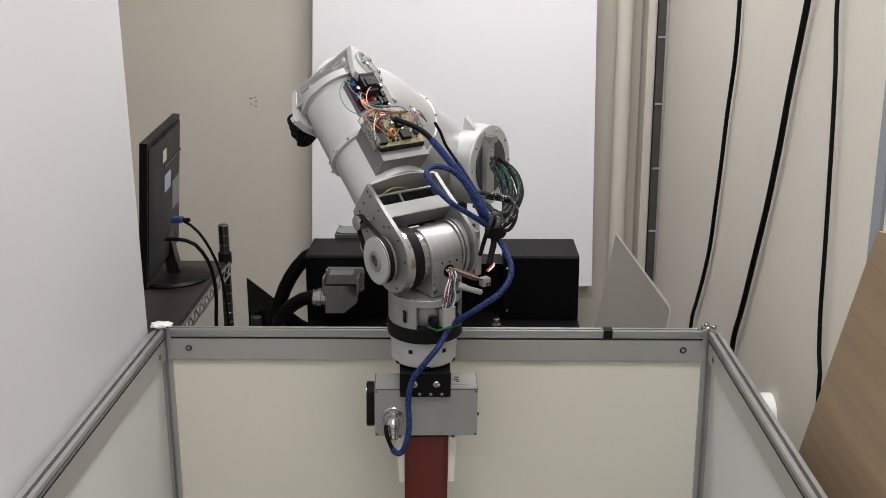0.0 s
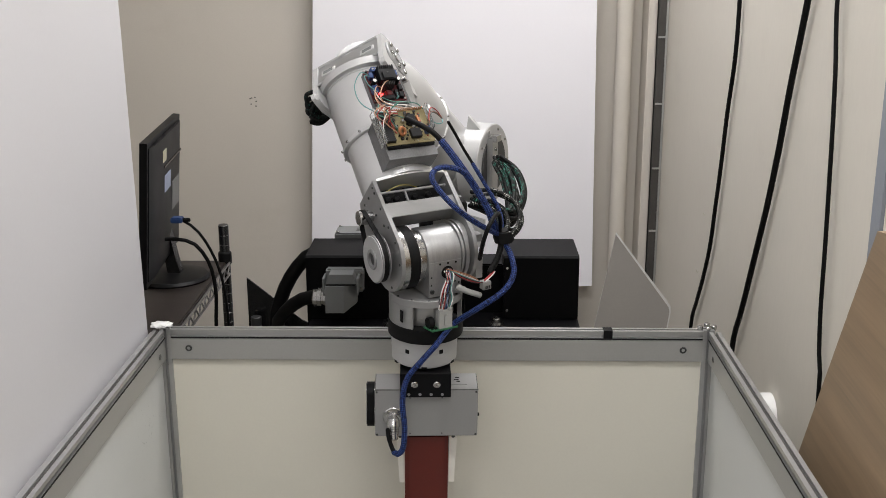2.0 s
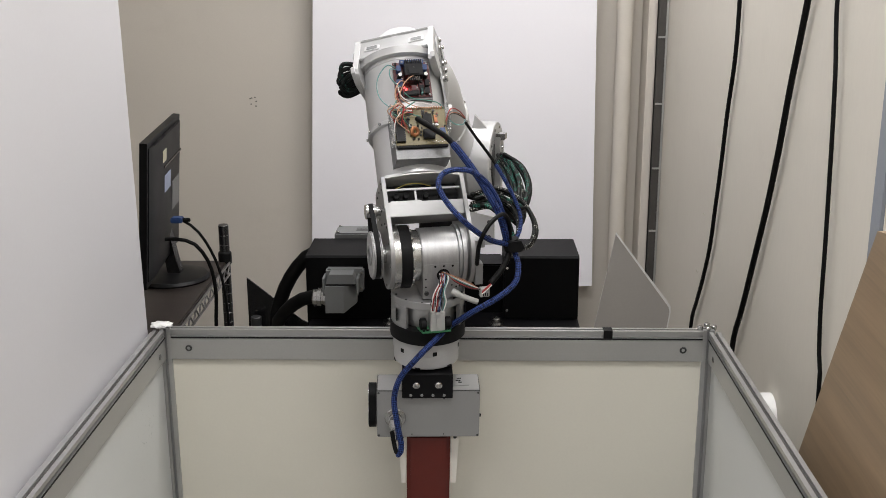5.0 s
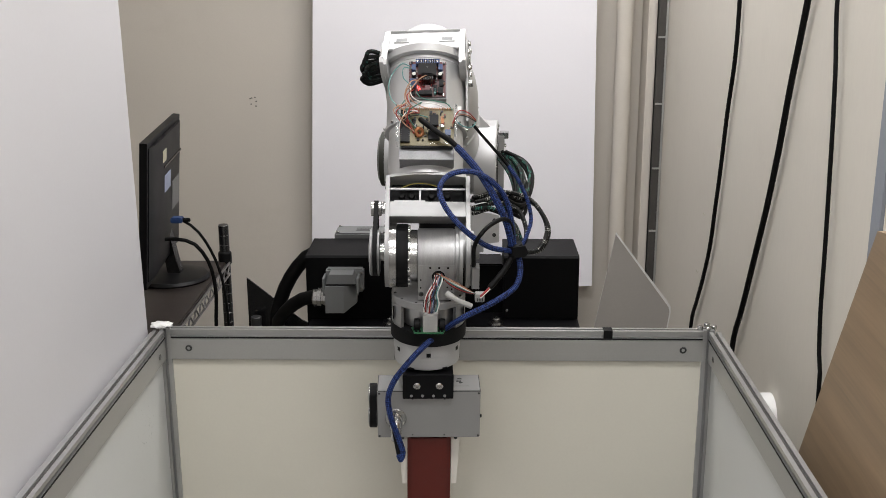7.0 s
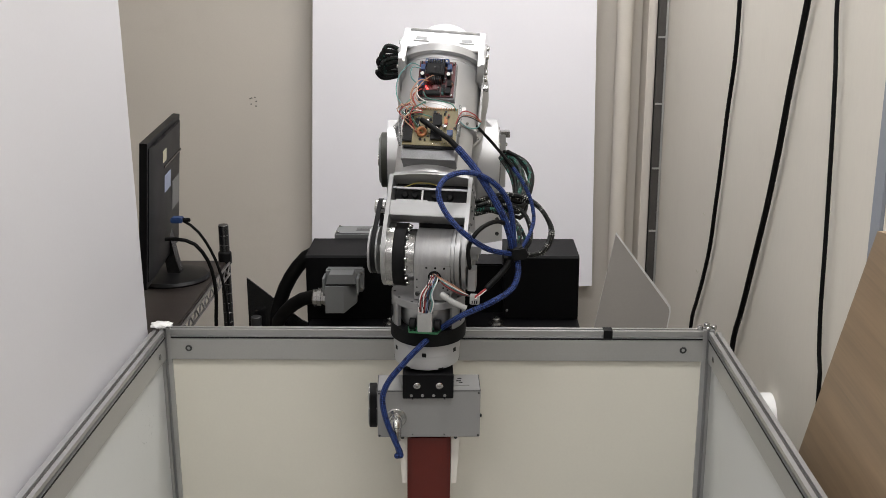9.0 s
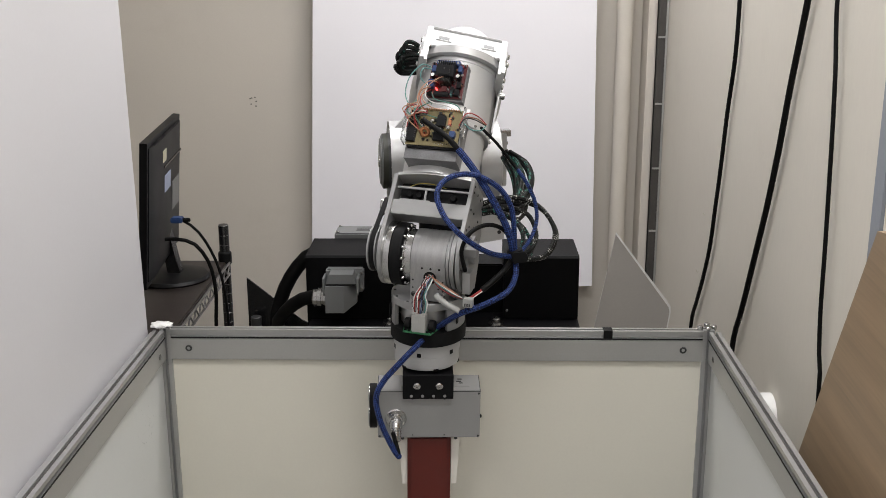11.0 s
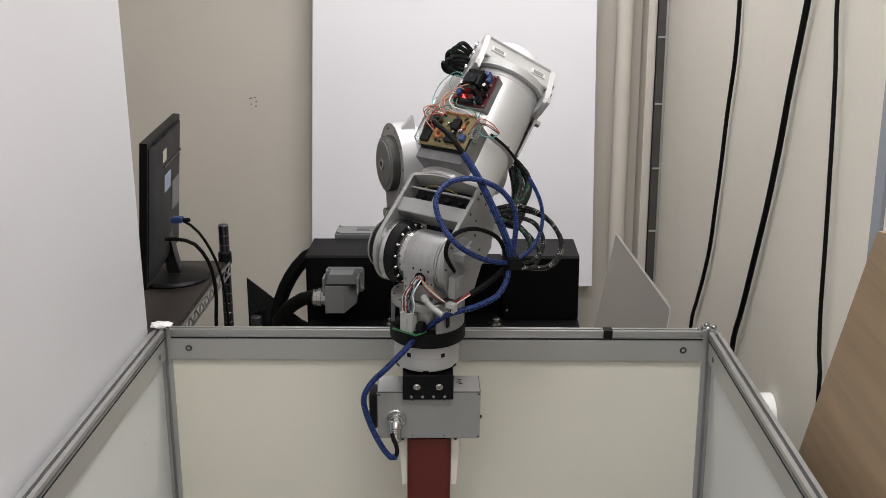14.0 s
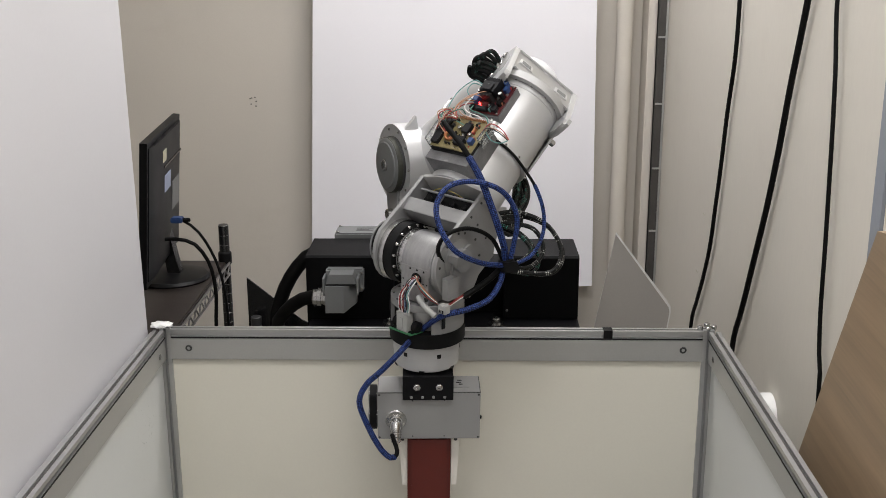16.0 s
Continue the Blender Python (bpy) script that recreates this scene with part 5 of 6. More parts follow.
    # loose wires
    runs = [("teal", [(-0.026, -0.084, 0.288), (-0.040, -0.090, 0.288), (-0.057, -0.088, 0.265), (-0.058, -0.088, 0.235), (-0.044, -0.094, 0.212), (-0.022, -0.100, 0.200)]),
            ("teal", [(-0.024, -0.084, 0.284), (-0.036, -0.092, 0.280), (-0.036, -0.094, 0.262), (-0.022, -0.088, 0.250)]),
            ("orange", [(-0.006, -0.080, 0.262), (-0.022, -0.092, 0.258), (-0.033, -0.096, 0.236), (-0.030, -0.100, 0.214), (-0.012, -0.104, 0.196)]),
            ("orange", [(0.010, -0.082, 0.262), (0.002, -0.094, 0.267), (-0.016, -0.098, 0.252), (-0.026, -0.100, 0.226), (-0.006, -0.106, 0.206), (0.020, -0.100, 0.205)]),
            ("brown", [(-0.020, -0.084, 0.252), (-0.031, -0.094, 0.240), (-0.029, -0.100, 0.218), (-0.014, -0.104, 0.200)]),
            ("red", [(-0.019, -0.084, 0.247), (-0.030, -0.092, 0.232), (-0.024, -0.100, 0.212), (-0.010, -0.105, 0.198)]),
            ("white", [(-0.026, -0.086, 0.258), (-0.023, -0.092, 0.232), (-0.008, -0.094, 0.220), (0.016, -0.094, 0.216), (0.034, -0.094, 0.208)]),
            ("green", [(-0.016, -0.084, 0.242), (-0.006, -0.094, 0.226), (0.014, -0.096, 0.221), (0.033, -0.096, 0.216), (0.042, -0.094, 0.206)]),
            ("red", [(-0.010, -0.104, 0.196), (-0.024, -0.106, 0.194), (-0.038, -0.104, 0.186), (-0.041, -0.098, 0.172)]),
            ("black", [(-0.010, -0.104, 0.193), (-0.026, -0.106, 0.188), (-0.037, -0.102, 0.178), (-0.040, -0.096, 0.164)]),
            ("white", [(-0.012, -0.106, 0.198), (-0.028, -0.108, 0.197), (-0.040, -0.104, 0.180), (-0.042, -0.096, 0.160)]),
            ("brown", [(0.042, -0.096, 0.176), (0.050, -0.098, 0.194), (0.066, -0.088, 0.200), (0.080, -0.075, 0.196)]),
            ("red", [(0.042, -0.096, 0.182), (0.052, -0.100, 0.202), (0.068, -0.088, 0.204), (0.080, -0.075, 0.197)]),
            ("teal", [(0.046, -0.092, 0.190), (0.060, -0.085, 0.182), (0.074, -0.080, 0.184), (0.080, -0.075, 0.195)]),
            ("black", [(0.042, -0.096, 0.172), (0.050, -0.100, 0.192), (0.064, -0.090, 0.197), (0.080, -0.075, 0.195)]),
            ("green", [(-0.033, -0.100, 0.22), (-0.044, -0.104, 0.20), (-0.036, -0.106, 0.19)])]
    for k in range(9):
        x, z = rng.uniform(-0.036, -0.008), rng.uniform(0.200, 0.222)
        runs.append((rng.choice(["red", "black", "brown", "orange", "white", "green"]), [(x, -0.094, z), (x + rng.uniform(-0.014, 0.006), -0.108 - rng.uniform(0, 0.006), z - 0.006),
                     (x + rng.uniform(-0.018, 0.012), -0.107, z - 0.018), (x + rng.uniform(-0.01, 0.02), -0.0925, z - rng.uniform(0.022, 0.04))]))
    for c, pts in runs:
        part("wire", tube(B(), pts, 0.0009, 6), WIRES[c], f, c + " wire")
    part("crimp", box(B(), 0.050, 0.056, -0.096, -0.088, 0.200, 0.212), M_WHITEPL, f, "white crimp connector", 0.0008)


boards(fore_ob)


def elbow_cables(e):
    for i in range(6):
        a, d, l = 0.30 * (i - 2.5), -0.004 + 0.003 * (i % 3), 0.032 + 0.004 * (i % 3)
        z = 0.002 - 0.0030 * i
        pts = [(-0.066, d, z), (-0.080, d - 0.006, z + 0.010 - 0.003 * i), (-0.068 - l * 0.9, d - 0.012 + 0.004 * i, z + 0.010 - 0.004 * i), (-0.07 - l, d - 0.002, z - 0.002 - 0.003 * i), (-0.074 - l * 0.6, d + 0.012, z - 0.010 - 0.002 * i),
               (-0.066, d + 0.014, z - 0.010)]
        part("sensor_cable", tube(B(), pts, 0.0038, 10), M_CABLE if i % 3 == 2 else M_SPECK, e, "black braided sensor cable loop")


elbow_cables(elbow_ob)


def belts():
    """Timing belt from the wrist pulley up to its roller, held on the fork cheek."""
    b = B()
    top, big, small = 0.074, 0.0378, 0.0132
    beta = math.asin((big - small) / top)

    def outline(off):
        rim = []
        for k in range(25):
            a = math.pi - beta + (math.pi + 2 * beta) * k / 24
            rim.append(((big + off) * math.cos(a), (big + off) * math.sin(a)))
        for k in range(13):
            a = beta + (math.pi - 2 * beta) * k / 12
            rim.append(((small + off) * math.cos(a), top + (small + off) * math.sin(a)))
        return rim
    rows = []
    for off, x in ((0.0, -0.0828), (0.0, -0.0755), (-0.0022, -0.0755), (-0.0022, -0.0828)):
        rows.append([b.verts.new((x, y, z)) for y, z in outline(off)])
    for p, q in zip(rows, rows[1:] + rows[:1]):
        for k in range(len(p)):
            n = (k + 1) % len(p)
            b.faces.new((p[k], p[n], q[n], q[k]))
    part("timing_belt", b, M_BLACK, fore_ob, "black timing belt")


belts()


# ---- cables that swing with the arm, in short stiff pieces ----
FLEX = []


def cable(name, label, mat, r, count, first=0, last=0):
    """A cable to be laid by lay() at several swings of the arm."""
    t = thing(name, BASE, label, "cable", "robot cables")
    FLEX.append({"thing": t, "mat": mat, "r": r, "count": count, "first": first, "last": last, "lays": []})
    return FLEX[-1]


def lay(c, degrees, pts):
    c["lays"].append((degrees, [Vector(p) for p in pts]))


def cable_points(c, degrees):
    """The cable's line at a swing of the arm, eased between the laid lines."""
    L = c["lays"]
    if degrees <= L[0][0]:
        i, u = 0, 0.0
    else:
        i = min(max(k for k in range(len(L)) if L[k][0] <= degrees), len(L) - 2)
        u = (degrees - L[i][0]) / (L[i + 1][0] - L[i][0])
    mid = [p.lerp(q, u) for p, q in zip(L[i][1], L[i + 1][1])]
    return smooth_path(mid, c["count"])


def capsule(r, length):
    b = B()
    arc = [(r * math.sin(math.pi * k / 12), r * math.cos(math.pi * k / 12)) for k in range(7)]
    rows = [(q, -h) for q, h in arc] + [(q, length + h) for q, h in arc[::-1]]
    return lathe(b, rows, "z", (0, 0, 0), 14)


def build_cable(c):
    lengths = []
    for d, _ in c["lays"]:
        p = cable_points(c, d)
        lengths += [(q - o).length for o, q in zip(p, p[1:])]
    me = mesh_of("cable_piece", capsule(c["r"], max(lengths) * 0.92), c["mat"])
    black = mesh_of("cable_piece", capsule(c["r"] * 0.76, max(lengths) * 0.92), M_CABLE) if c["first"] + c["last"] else me
    c["pieces"] = []
    for k in range(c["count"]):
        dark = k < c["first"] or k >= c["count"] - c["last"]
        ob = new("cable_piece", black if dark else me)
        ob.parent = c["thing"]
        c["pieces"].append(ob)


def swing_cable(c):
    inv = BASE.inverted()
    rows = [[] for _ in c["pieces"]]
    for t in MOMENTS:
        p = cable_points(c, swing(t))
        shift = drift(t)
        n = len(p) - 1
        for k in range(n):
            d = (p[k + 1] - p[k]).normalized()
            side = Vector((0.35, -0.92, 0.18))
            rows[k].append((t, inv @ basis(p[k] + shift * (k / n), side if abs(d.dot(side)) < 0.97 else Vector((1, 0, 0)), d)))
    for ob, r in zip(c["pieces"], rows):
        walk(ob, r)


c = cable("control_cable", "thick blue braided control cable", M_BLUE, 0.0057, 44, 12)
lay(c, -36.5, [(-0.0527, -0.1619, 1.4012), (-0.0243, -0.1701, 1.391), (-0.0022, -0.1774, 1.3763), (0.0329, -0.185, 1.3361), (0.0592, -0.1883, 1.301), (0.0814, -0.189, 1.2651), (0.0933, -0.1802, 1.2401), (0.0973, -0.1672, 1.2228)])
lay(c, -16.8, [(-0.0246, -0.1608, 1.4028), (0.002, -0.1695, 1.3909), (0.024, -0.1768, 1.3763), (0.0548, -0.1845, 1.336), (0.0812, -0.189, 1.2967), (0.1018, -0.1898, 1.2608), (0.1112, -0.1822, 1.2314), (0.1163, -0.1704, 1.2098)])
lay(c, 0, [(-0.0158, -0.1611, 1.401), (0.0108, -0.1717, 1.3824), (0.0328, -0.1788, 1.3687), (0.0679, -0.1854, 1.3318), (0.0944, -0.1899, 1.2925), (0.115, -0.1919, 1.2522), (0.1246, -0.1856, 1.2185), (0.1289, -0.175, 1.1924)])
lay(c, 23, [(-0.007, -0.1616, 1.3985), (0.0196, -0.1715, 1.3824), (0.0328, -0.1788, 1.3687), (0.0662, -0.1878, 1.3233), (0.0927, -0.1935, 1.2798), (0.1151, -0.1955, 1.2395), (0.1264, -0.1879, 1.2099), (0.1298, -0.1774, 1.1837)])
lay(c, 41, [(0.0194, -0.1616, 1.3967), (0.0371, -0.1728, 1.3764), (0.0503, -0.1808, 1.3602), (0.0749, -0.1888, 1.3191), (0.0927, -0.1947, 1.2755), (0.108, -0.198, 1.231), (0.1157, -0.1906, 1.2014), (0.1164, -0.1801, 1.1751)])
c = cable("signal_cable", "thin blue braided signal cable", M_BLUE, 0.0032, 40, 15)
lay(c, -36.5, [(0.0051, -0.1223, 1.3895), (0.0139, -0.1178, 1.3733), (0.0229, -0.1148, 1.3517), (0.0429, -0.1166, 1.3225), (0.064, -0.1206, 1.2908), (0.0869, -0.1307, 1.2557), (0.0959, -0.1471, 1.2363), (0.0984, -0.1623, 1.2215)])
lay(c, -16.8, [(0.0456, -0.1207, 1.392), (0.0592, -0.1181, 1.3688), (0.0774, -0.1166, 1.341), (0.0958, -0.1192, 1.3092), (0.1143, -0.1232, 1.2775), (0.1308, -0.1322, 1.2468), (0.134, -0.1499, 1.2231), (0.1255, -0.1654, 1.2084)])
lay(c, 0, [(0.0663, -0.122, 1.3858), (0.0881, -0.1199, 1.36), (0.1138, -0.1187, 1.3304), (0.1369, -0.1208, 1.3003), (0.1527, -0.1249, 1.2685), (0.16, -0.1341, 1.2379), (0.1549, -0.1507, 1.2186), (0.1426, -0.1682, 1.1971)])
lay(c, 23, [(0.0879, -0.1235, 1.3788), (0.1135, -0.1206, 1.3556), (0.1338, -0.1191, 1.3277), (0.1578, -0.1216, 1.2958), (0.1737, -0.1257, 1.2641), (0.1756, -0.135, 1.2334), (0.164, -0.1542, 1.2055), (0.1427, -0.1716, 1.1849)])
lay(c, 41, [(0.1042, -0.128, 1.3615), (0.1271, -0.124, 1.3425), (0.1502, -0.1229, 1.3128), (0.1688, -0.125, 1.2826), (0.1802, -0.1305, 1.2464), (0.1784, -0.1411, 1.2114), (0.1596, -0.1605, 1.1836), (0.1274, -0.1758, 1.1711)])
c = cable("looped_cable", "blue braided cable hanging in a wide loop", M_BLUE, 0.0043, 64)
lay(c, -36.5, [(0.0954, -0.1708, 1.2284), (0.068, -0.2151, 1.2579), (0.0337, -0.2489, 1.2882), (0.0081, -0.2425, 1.3129), (-0.0032, -0.2327, 1.3282), (0.0074, -0.2158, 1.3361), (0.0331, -0.2014, 1.3279), (0.0548, -0.1898, 1.3058), (0.0727, -0.1793, 1.2719), (0.0882, -0.1685, 1.2371)])
lay(c, -16.8, [(0.1179, -0.1752, 1.2111), (0.0899, -0.2217, 1.2327), (0.0592, -0.2552, 1.2636), (0.0294, -0.2478, 1.2923), (0.0121, -0.2347, 1.3199), (0.0247, -0.2161, 1.3335), (0.0591, -0.2008, 1.3278), (0.0838, -0.1903, 1.3015), (0.1038, -0.1823, 1.2589), (0.1161, -0.1728, 1.2197)])
lay(c, 0, [(0.1269, -0.1799, 1.1938), (0.09, -0.2269, 1.2142), (0.055, -0.2599, 1.2472), (0.0252, -0.2514, 1.2801), (0.0147, -0.2381, 1.3076), (0.029, -0.2184, 1.3252), (0.0635, -0.201, 1.3269), (0.0987, -0.1888, 1.3057), (0.1215, -0.1795, 1.2674), (0.1314, -0.1773, 1.2024)])
lay(c, 23, [(0.1269, -0.184, 1.1791), (0.09, -0.2311, 1.1991), (0.0508, -0.2646, 1.2308), (0.021, -0.2572, 1.2596), (0.0079, -0.2417, 1.2953), (0.0247, -0.2208, 1.3169), (0.0635, -0.2029, 1.3202), (0.1075, -0.191, 1.2972), (0.1304, -0.1817, 1.2589), (0.1332, -0.1797, 1.1937)])
lay(c, 41, [(0.1135, -0.1862, 1.1722), (0.0769, -0.2338, 1.1908), (0.0381, -0.2679, 1.2202), (0.015, -0.2585, 1.2555), (0.0105, -0.2439, 1.287), (0.029, -0.2226, 1.3103), (0.0679, -0.2046, 1.3135), (0.1119, -0.1917, 1.2947), (0.1348, -0.184, 1.2503), (0.1251, -0.1835, 1.1808)])
c = cable("gripper_cable", "blue braided cable running down to the gripper box", M_BLUE, 0.0047, 80, 0, 6)
lay(c, -36.5, [(0.0984, -0.1623, 1.2215), (0.1179, -0.1801, 1.1938), (0.1273, -0.2027, 1.1679), (0.1128, -0.221, 1.141), (0.0775, -0.227, 1.1149), (0.0328, -0.2019, 1.0747), (0.0163, -0.235, 1.0544), (-0.0068, -0.2434, 1.0262), (-0.0266, -0.2455, 0.9982), (-0.0331, -0.2488, 0.961), (-0.0315, -0.2533, 0.9191), (-0.0409, -0.2559, 0.8808), (-0.0546, -0.2551, 0.8773), (-0.0664, -0.2485, 0.9018), (-0.0685, -0.2416, 0.9154)])
lay(c, -16.8, [(0.1255, -0.1666, 1.2041), (0.1359, -0.1845, 1.1765), (0.1326, -0.2062, 1.155), (0.1128, -0.2222, 1.1368), (0.0775, -0.227, 1.1149), (0.04, -0.2003, 1.0799), (0.0047, -0.2352, 1.0545), (-0.0201, -0.2425, 1.0305), (-0.0427, -0.2446, 1.0026), (-0.051, -0.248, 0.9654), (-0.0459, -0.2536, 0.9191), (-0.0436, -0.2548, 0.8852), (-0.0528, -0.2563, 0.873), (-0.06, -0.2521, 0.8887), (-0.0639, -0.244, 0.9066)])
lay(c, 0, [(0.1382, -0.1712, 1.1867), (0.1413, -0.1881, 1.1635), (0.1309, -0.2099, 1.1422), (0.0951, -0.2266, 1.1223), (0.051, -0.2316, 1.1005), (0.0148, -0.2047, 1.0661), (-0.0157, -0.2371, 1.0494), (-0.0379, -0.2441, 1.0263), (-0.0587, -0.2462, 0.9983), (-0.0681, -0.2471, 0.9697), (-0.064, -0.2491, 0.9365), (-0.0527, -0.2501, 0.9026), (-0.0455, -0.2542, 0.8799), (-0.05, -0.2572, 0.8695), (-0.0594, -0.2432, 0.9092)])
lay(c, 23, [(0.1301, -0.1751, 1.1736), (0.1288, -0.1908, 1.1549), (0.1131, -0.2126, 1.1337), (0.0774, -0.2277, 1.1198), (0.0332, -0.2303, 1.1065), (-0.0078, -0.2045, 1.0688), (-0.0362, -0.2375, 1.0495), (-0.0602, -0.2445, 1.0264), (-0.0873, -0.2468, 0.9984), (-0.1013, -0.2478, 0.9698), (-0.0928, -0.2521, 0.928), (-0.0753, -0.2542, 0.8896), (-0.06, -0.257, 0.8712), (-0.0546, -0.2532, 0.8843), (-0.063, -0.244, 0.9066)])
lay(c, 41, [(0.1139, -0.1778, 1.165), (0.1091, -0.1936, 1.1463), (0.0909, -0.2155, 1.1252), (0.0554, -0.2301, 1.1131), (0.0155, -0.2319, 1.1023), (-0.0232, -0.206, 1.0645), (-0.0513, -0.2395, 1.0435), (-0.078, -0.2473, 1.0179), (-0.1025, -0.2483, 0.9942), (-0.1139, -0.2493, 0.9656), (-0.1018, -0.2523, 0.928), (-0.0825, -0.2544, 0.8897), (-0.0645, -0.2566, 0.873), (-0.0546, -0.2539, 0.8817), (-0.063, -0.244, 0.9066)])
c = cable("shoulder_cable", "black braided cable looping out of the shoulder", M_TEAL, 0.0036, 22)
lay(c, -36.5, [(0.1122, 0.1399, 1.2791), (0.1418, 0.095, 1.265), (0.1507, 0.0367, 1.2415), (0.1323, -0.0315, 1.2221), (0.1023, -0.0736, 1.2226), (0.0783, -0.1045, 1.2255)])
lay(c, -16.8, [(0.1205, 0.1409, 1.2821), (0.15, 0.0966, 1.2699), (0.1617, 0.0369, 1.2414), (0.1468, -0.0312, 1.2221), (0.1069, -0.0645, 1.2545), (0.0521, -0.0937, 1.2659)])
lay(c, 0, [(0.1257, 0.143, 1.2891), (0.1571, 0.1009, 1.2847), (0.1676, 0.0451, 1.2702), (0.1516, -0.0246, 1.2454), (0.1069, -0.062, 1.2636), (0.0642, -0.096, 1.2569)])
lay(c, 23, [(0.1382, 0.1436, 1.2901), (0.1643, 0.0997, 1.2797), (0.1676, 0.0424, 1.2606), (0.1468, -0.026, 1.2407), (0.1117, -0.0683, 1.2408), (0.0763, -0.0995, 1.2434)])
lay(c, 41, [(0.1561, 0.1332, 1.2518), (0.1634, 0.0872, 1.2353), (0.1547, 0.0313, 1.2222), (0.1323, -0.0328, 1.2175), (0.107, -0.0735, 1.2226), (0.0783, -0.104, 1.2273)])
c = cable("shoulder_cable", "black braided cable looping out of the shoulder", M_BRAID, 0.0036, 22)
lay(c, -36.5, [(0.1082, 0.1488, 1.2742), (0.1323, 0.093, 1.2584), (0.1397, 0.0343, 1.2338), (0.1241, -0.0333, 1.2164), (0.0997, -0.0742, 1.2208), (0.0783, -0.1045, 1.2255)])
lay(c, -16.8, [(0.1166, 0.1499, 1.2772), (0.1405, 0.0945, 1.2633), (0.1507, 0.0345, 1.2338), (0.1386, -0.033, 1.2164), (0.1044, -0.0651, 1.2527), (0.0521, -0.0937, 1.2659)])
lay(c, 0, [(0.1218, 0.152, 1.2843), (0.1476, 0.0988, 1.278), (0.1566, 0.0427, 1.2626), (0.1434, -0.0263, 1.2396), (0.1043, -0.0625, 1.2618), (0.0642, -0.096, 1.2569)])
lay(c, 23, [(0.1344, 0.1525, 1.2853), (0.1548, 0.0976, 1.2731), (0.1567, 0.04, 1.253), (0.1386, -0.0278, 1.235), (0.1091, -0.0688, 1.239), (0.0763, -0.0995, 1.2434)])
lay(c, 41, [(0.1524, 0.1421, 1.2468), (0.1539, 0.0851, 1.2287), (0.1438, 0.029, 1.2146), (0.1242, -0.0346, 1.2118), (0.1044, -0.0741, 1.2208), (0.0783, -0.104, 1.2273)])
c = cable("shoulder_cable", "black braided cable looping out of the shoulder", M_TEAL, 0.0036, 22)
lay(c, -36.5, [(0.105, 0.1576, 1.2686), (0.1245, 0.0905, 1.2501), (0.1308, 0.0314, 1.2243), (0.1175, -0.0355, 1.2093), (0.0976, -0.0748, 1.2186), (0.0783, -0.1045, 1.2255)])
lay(c, -16.8, [(0.1134, 0.1586, 1.2716), (0.1327, 0.092, 1.255), (0.1418, 0.0316, 1.2242), (0.132, -0.0351, 1.2092), (0.1022, -0.0658, 1.2505), (0.0521, -0.0937, 1.2659)])
lay(c, 0, [(0.1187, 0.1607, 1.2787), (0.1399, 0.0963, 1.2697), (0.1477, 0.0399, 1.253), (0.1367, -0.0285, 1.2325), (0.1022, -0.0632, 1.2596), (0.0642, -0.096, 1.2569)])
lay(c, 23, [(0.1313, 0.1613, 1.2796), (0.147, 0.0951, 1.2648), (0.1477, 0.0372, 1.2434), (0.1319, -0.0299, 1.2279), (0.107, -0.0695, 1.2368), (0.0763, -0.0995, 1.2434)])
lay(c, 41, [(0.1494, 0.1508, 1.241), (0.1461, 0.0826, 1.2204), (0.1348, 0.0261, 1.205), (0.1175, -0.0368, 1.2046), (0.1023, -0.0747, 1.2186), (0.0783, -0.104, 1.2273)])
c = cable("shoulder_cable", "black braided cable looping out of the shoulder", M_BRAID, 0.0036, 22)
lay(c, -36.5, [(0.1103, 0.1671, 1.2651), (0.1358, 0.0898, 1.2467), (0.1438, 0.0306, 1.2204), (0.1271, -0.0361, 1.2064), (0.1007, -0.075, 1.2177), (0.0783, -0.1045, 1.2255)])
lay(c, -16.8, [(0.1188, 0.1681, 1.2681), (0.144, 0.0913, 1.2516), (0.1547, 0.0308, 1.2203), (0.1417, -0.0357, 1.2063), (0.1053, -0.066, 1.2495), (0.0521, -0.0937, 1.2659)])
lay(c, 0, [(0.124, 0.1703, 1.2752), (0.1511, 0.0956, 1.2664), (0.1607, 0.039, 1.2492), (0.1464, -0.0291, 1.2296), (0.1053, -0.0634, 1.2586), (0.0642, -0.096, 1.2569)])
lay(c, 23, [(0.1368, 0.1708, 1.2762), (0.1583, 0.0944, 1.2614), (0.1607, 0.0363, 1.2395), (0.1416, -0.0305, 1.225), (0.1101, -0.0697, 1.2358), (0.0763, -0.0995, 1.2434)])
lay(c, 41, [(0.1549, 0.1603, 1.2374), (0.1574, 0.0819, 1.217), (0.1478, 0.0253, 1.2011), (0.1272, -0.0374, 1.2017), (0.1054, -0.0749, 1.2176), (0.0783, -0.104, 1.2273)])
c = cable("shoulder_cable", "black braided cable looping out of the shoulder", M_TEAL, 0.0036, 22)
lay(c, -36.5, [(0.1074, 0.1789, 1.2703), (0.1288, 0.0941, 1.2625), (0.1357, 0.0355, 1.2386), (0.1211, -0.0323, 1.22), (0.0988, -0.0739, 1.222), (0.0783, -0.1045, 1.2255)])
lay(c, -16.8, [(0.1159, 0.1799, 1.2734), (0.137, 0.0956, 1.2674), (0.1467, 0.0358, 1.2386), (0.1357, -0.032, 1.22), (0.1034, -0.0648, 1.2538), (0.0521, -0.0937, 1.2659)])
lay(c, 0, [(0.1212, 0.1821, 1.2805), (0.1441, 0.0999, 1.2822), (0.1526, 0.044, 1.2674), (0.1404, -0.0254, 1.2432), (0.1034, -0.0622, 1.263), (0.0642, -0.096, 1.2569)])
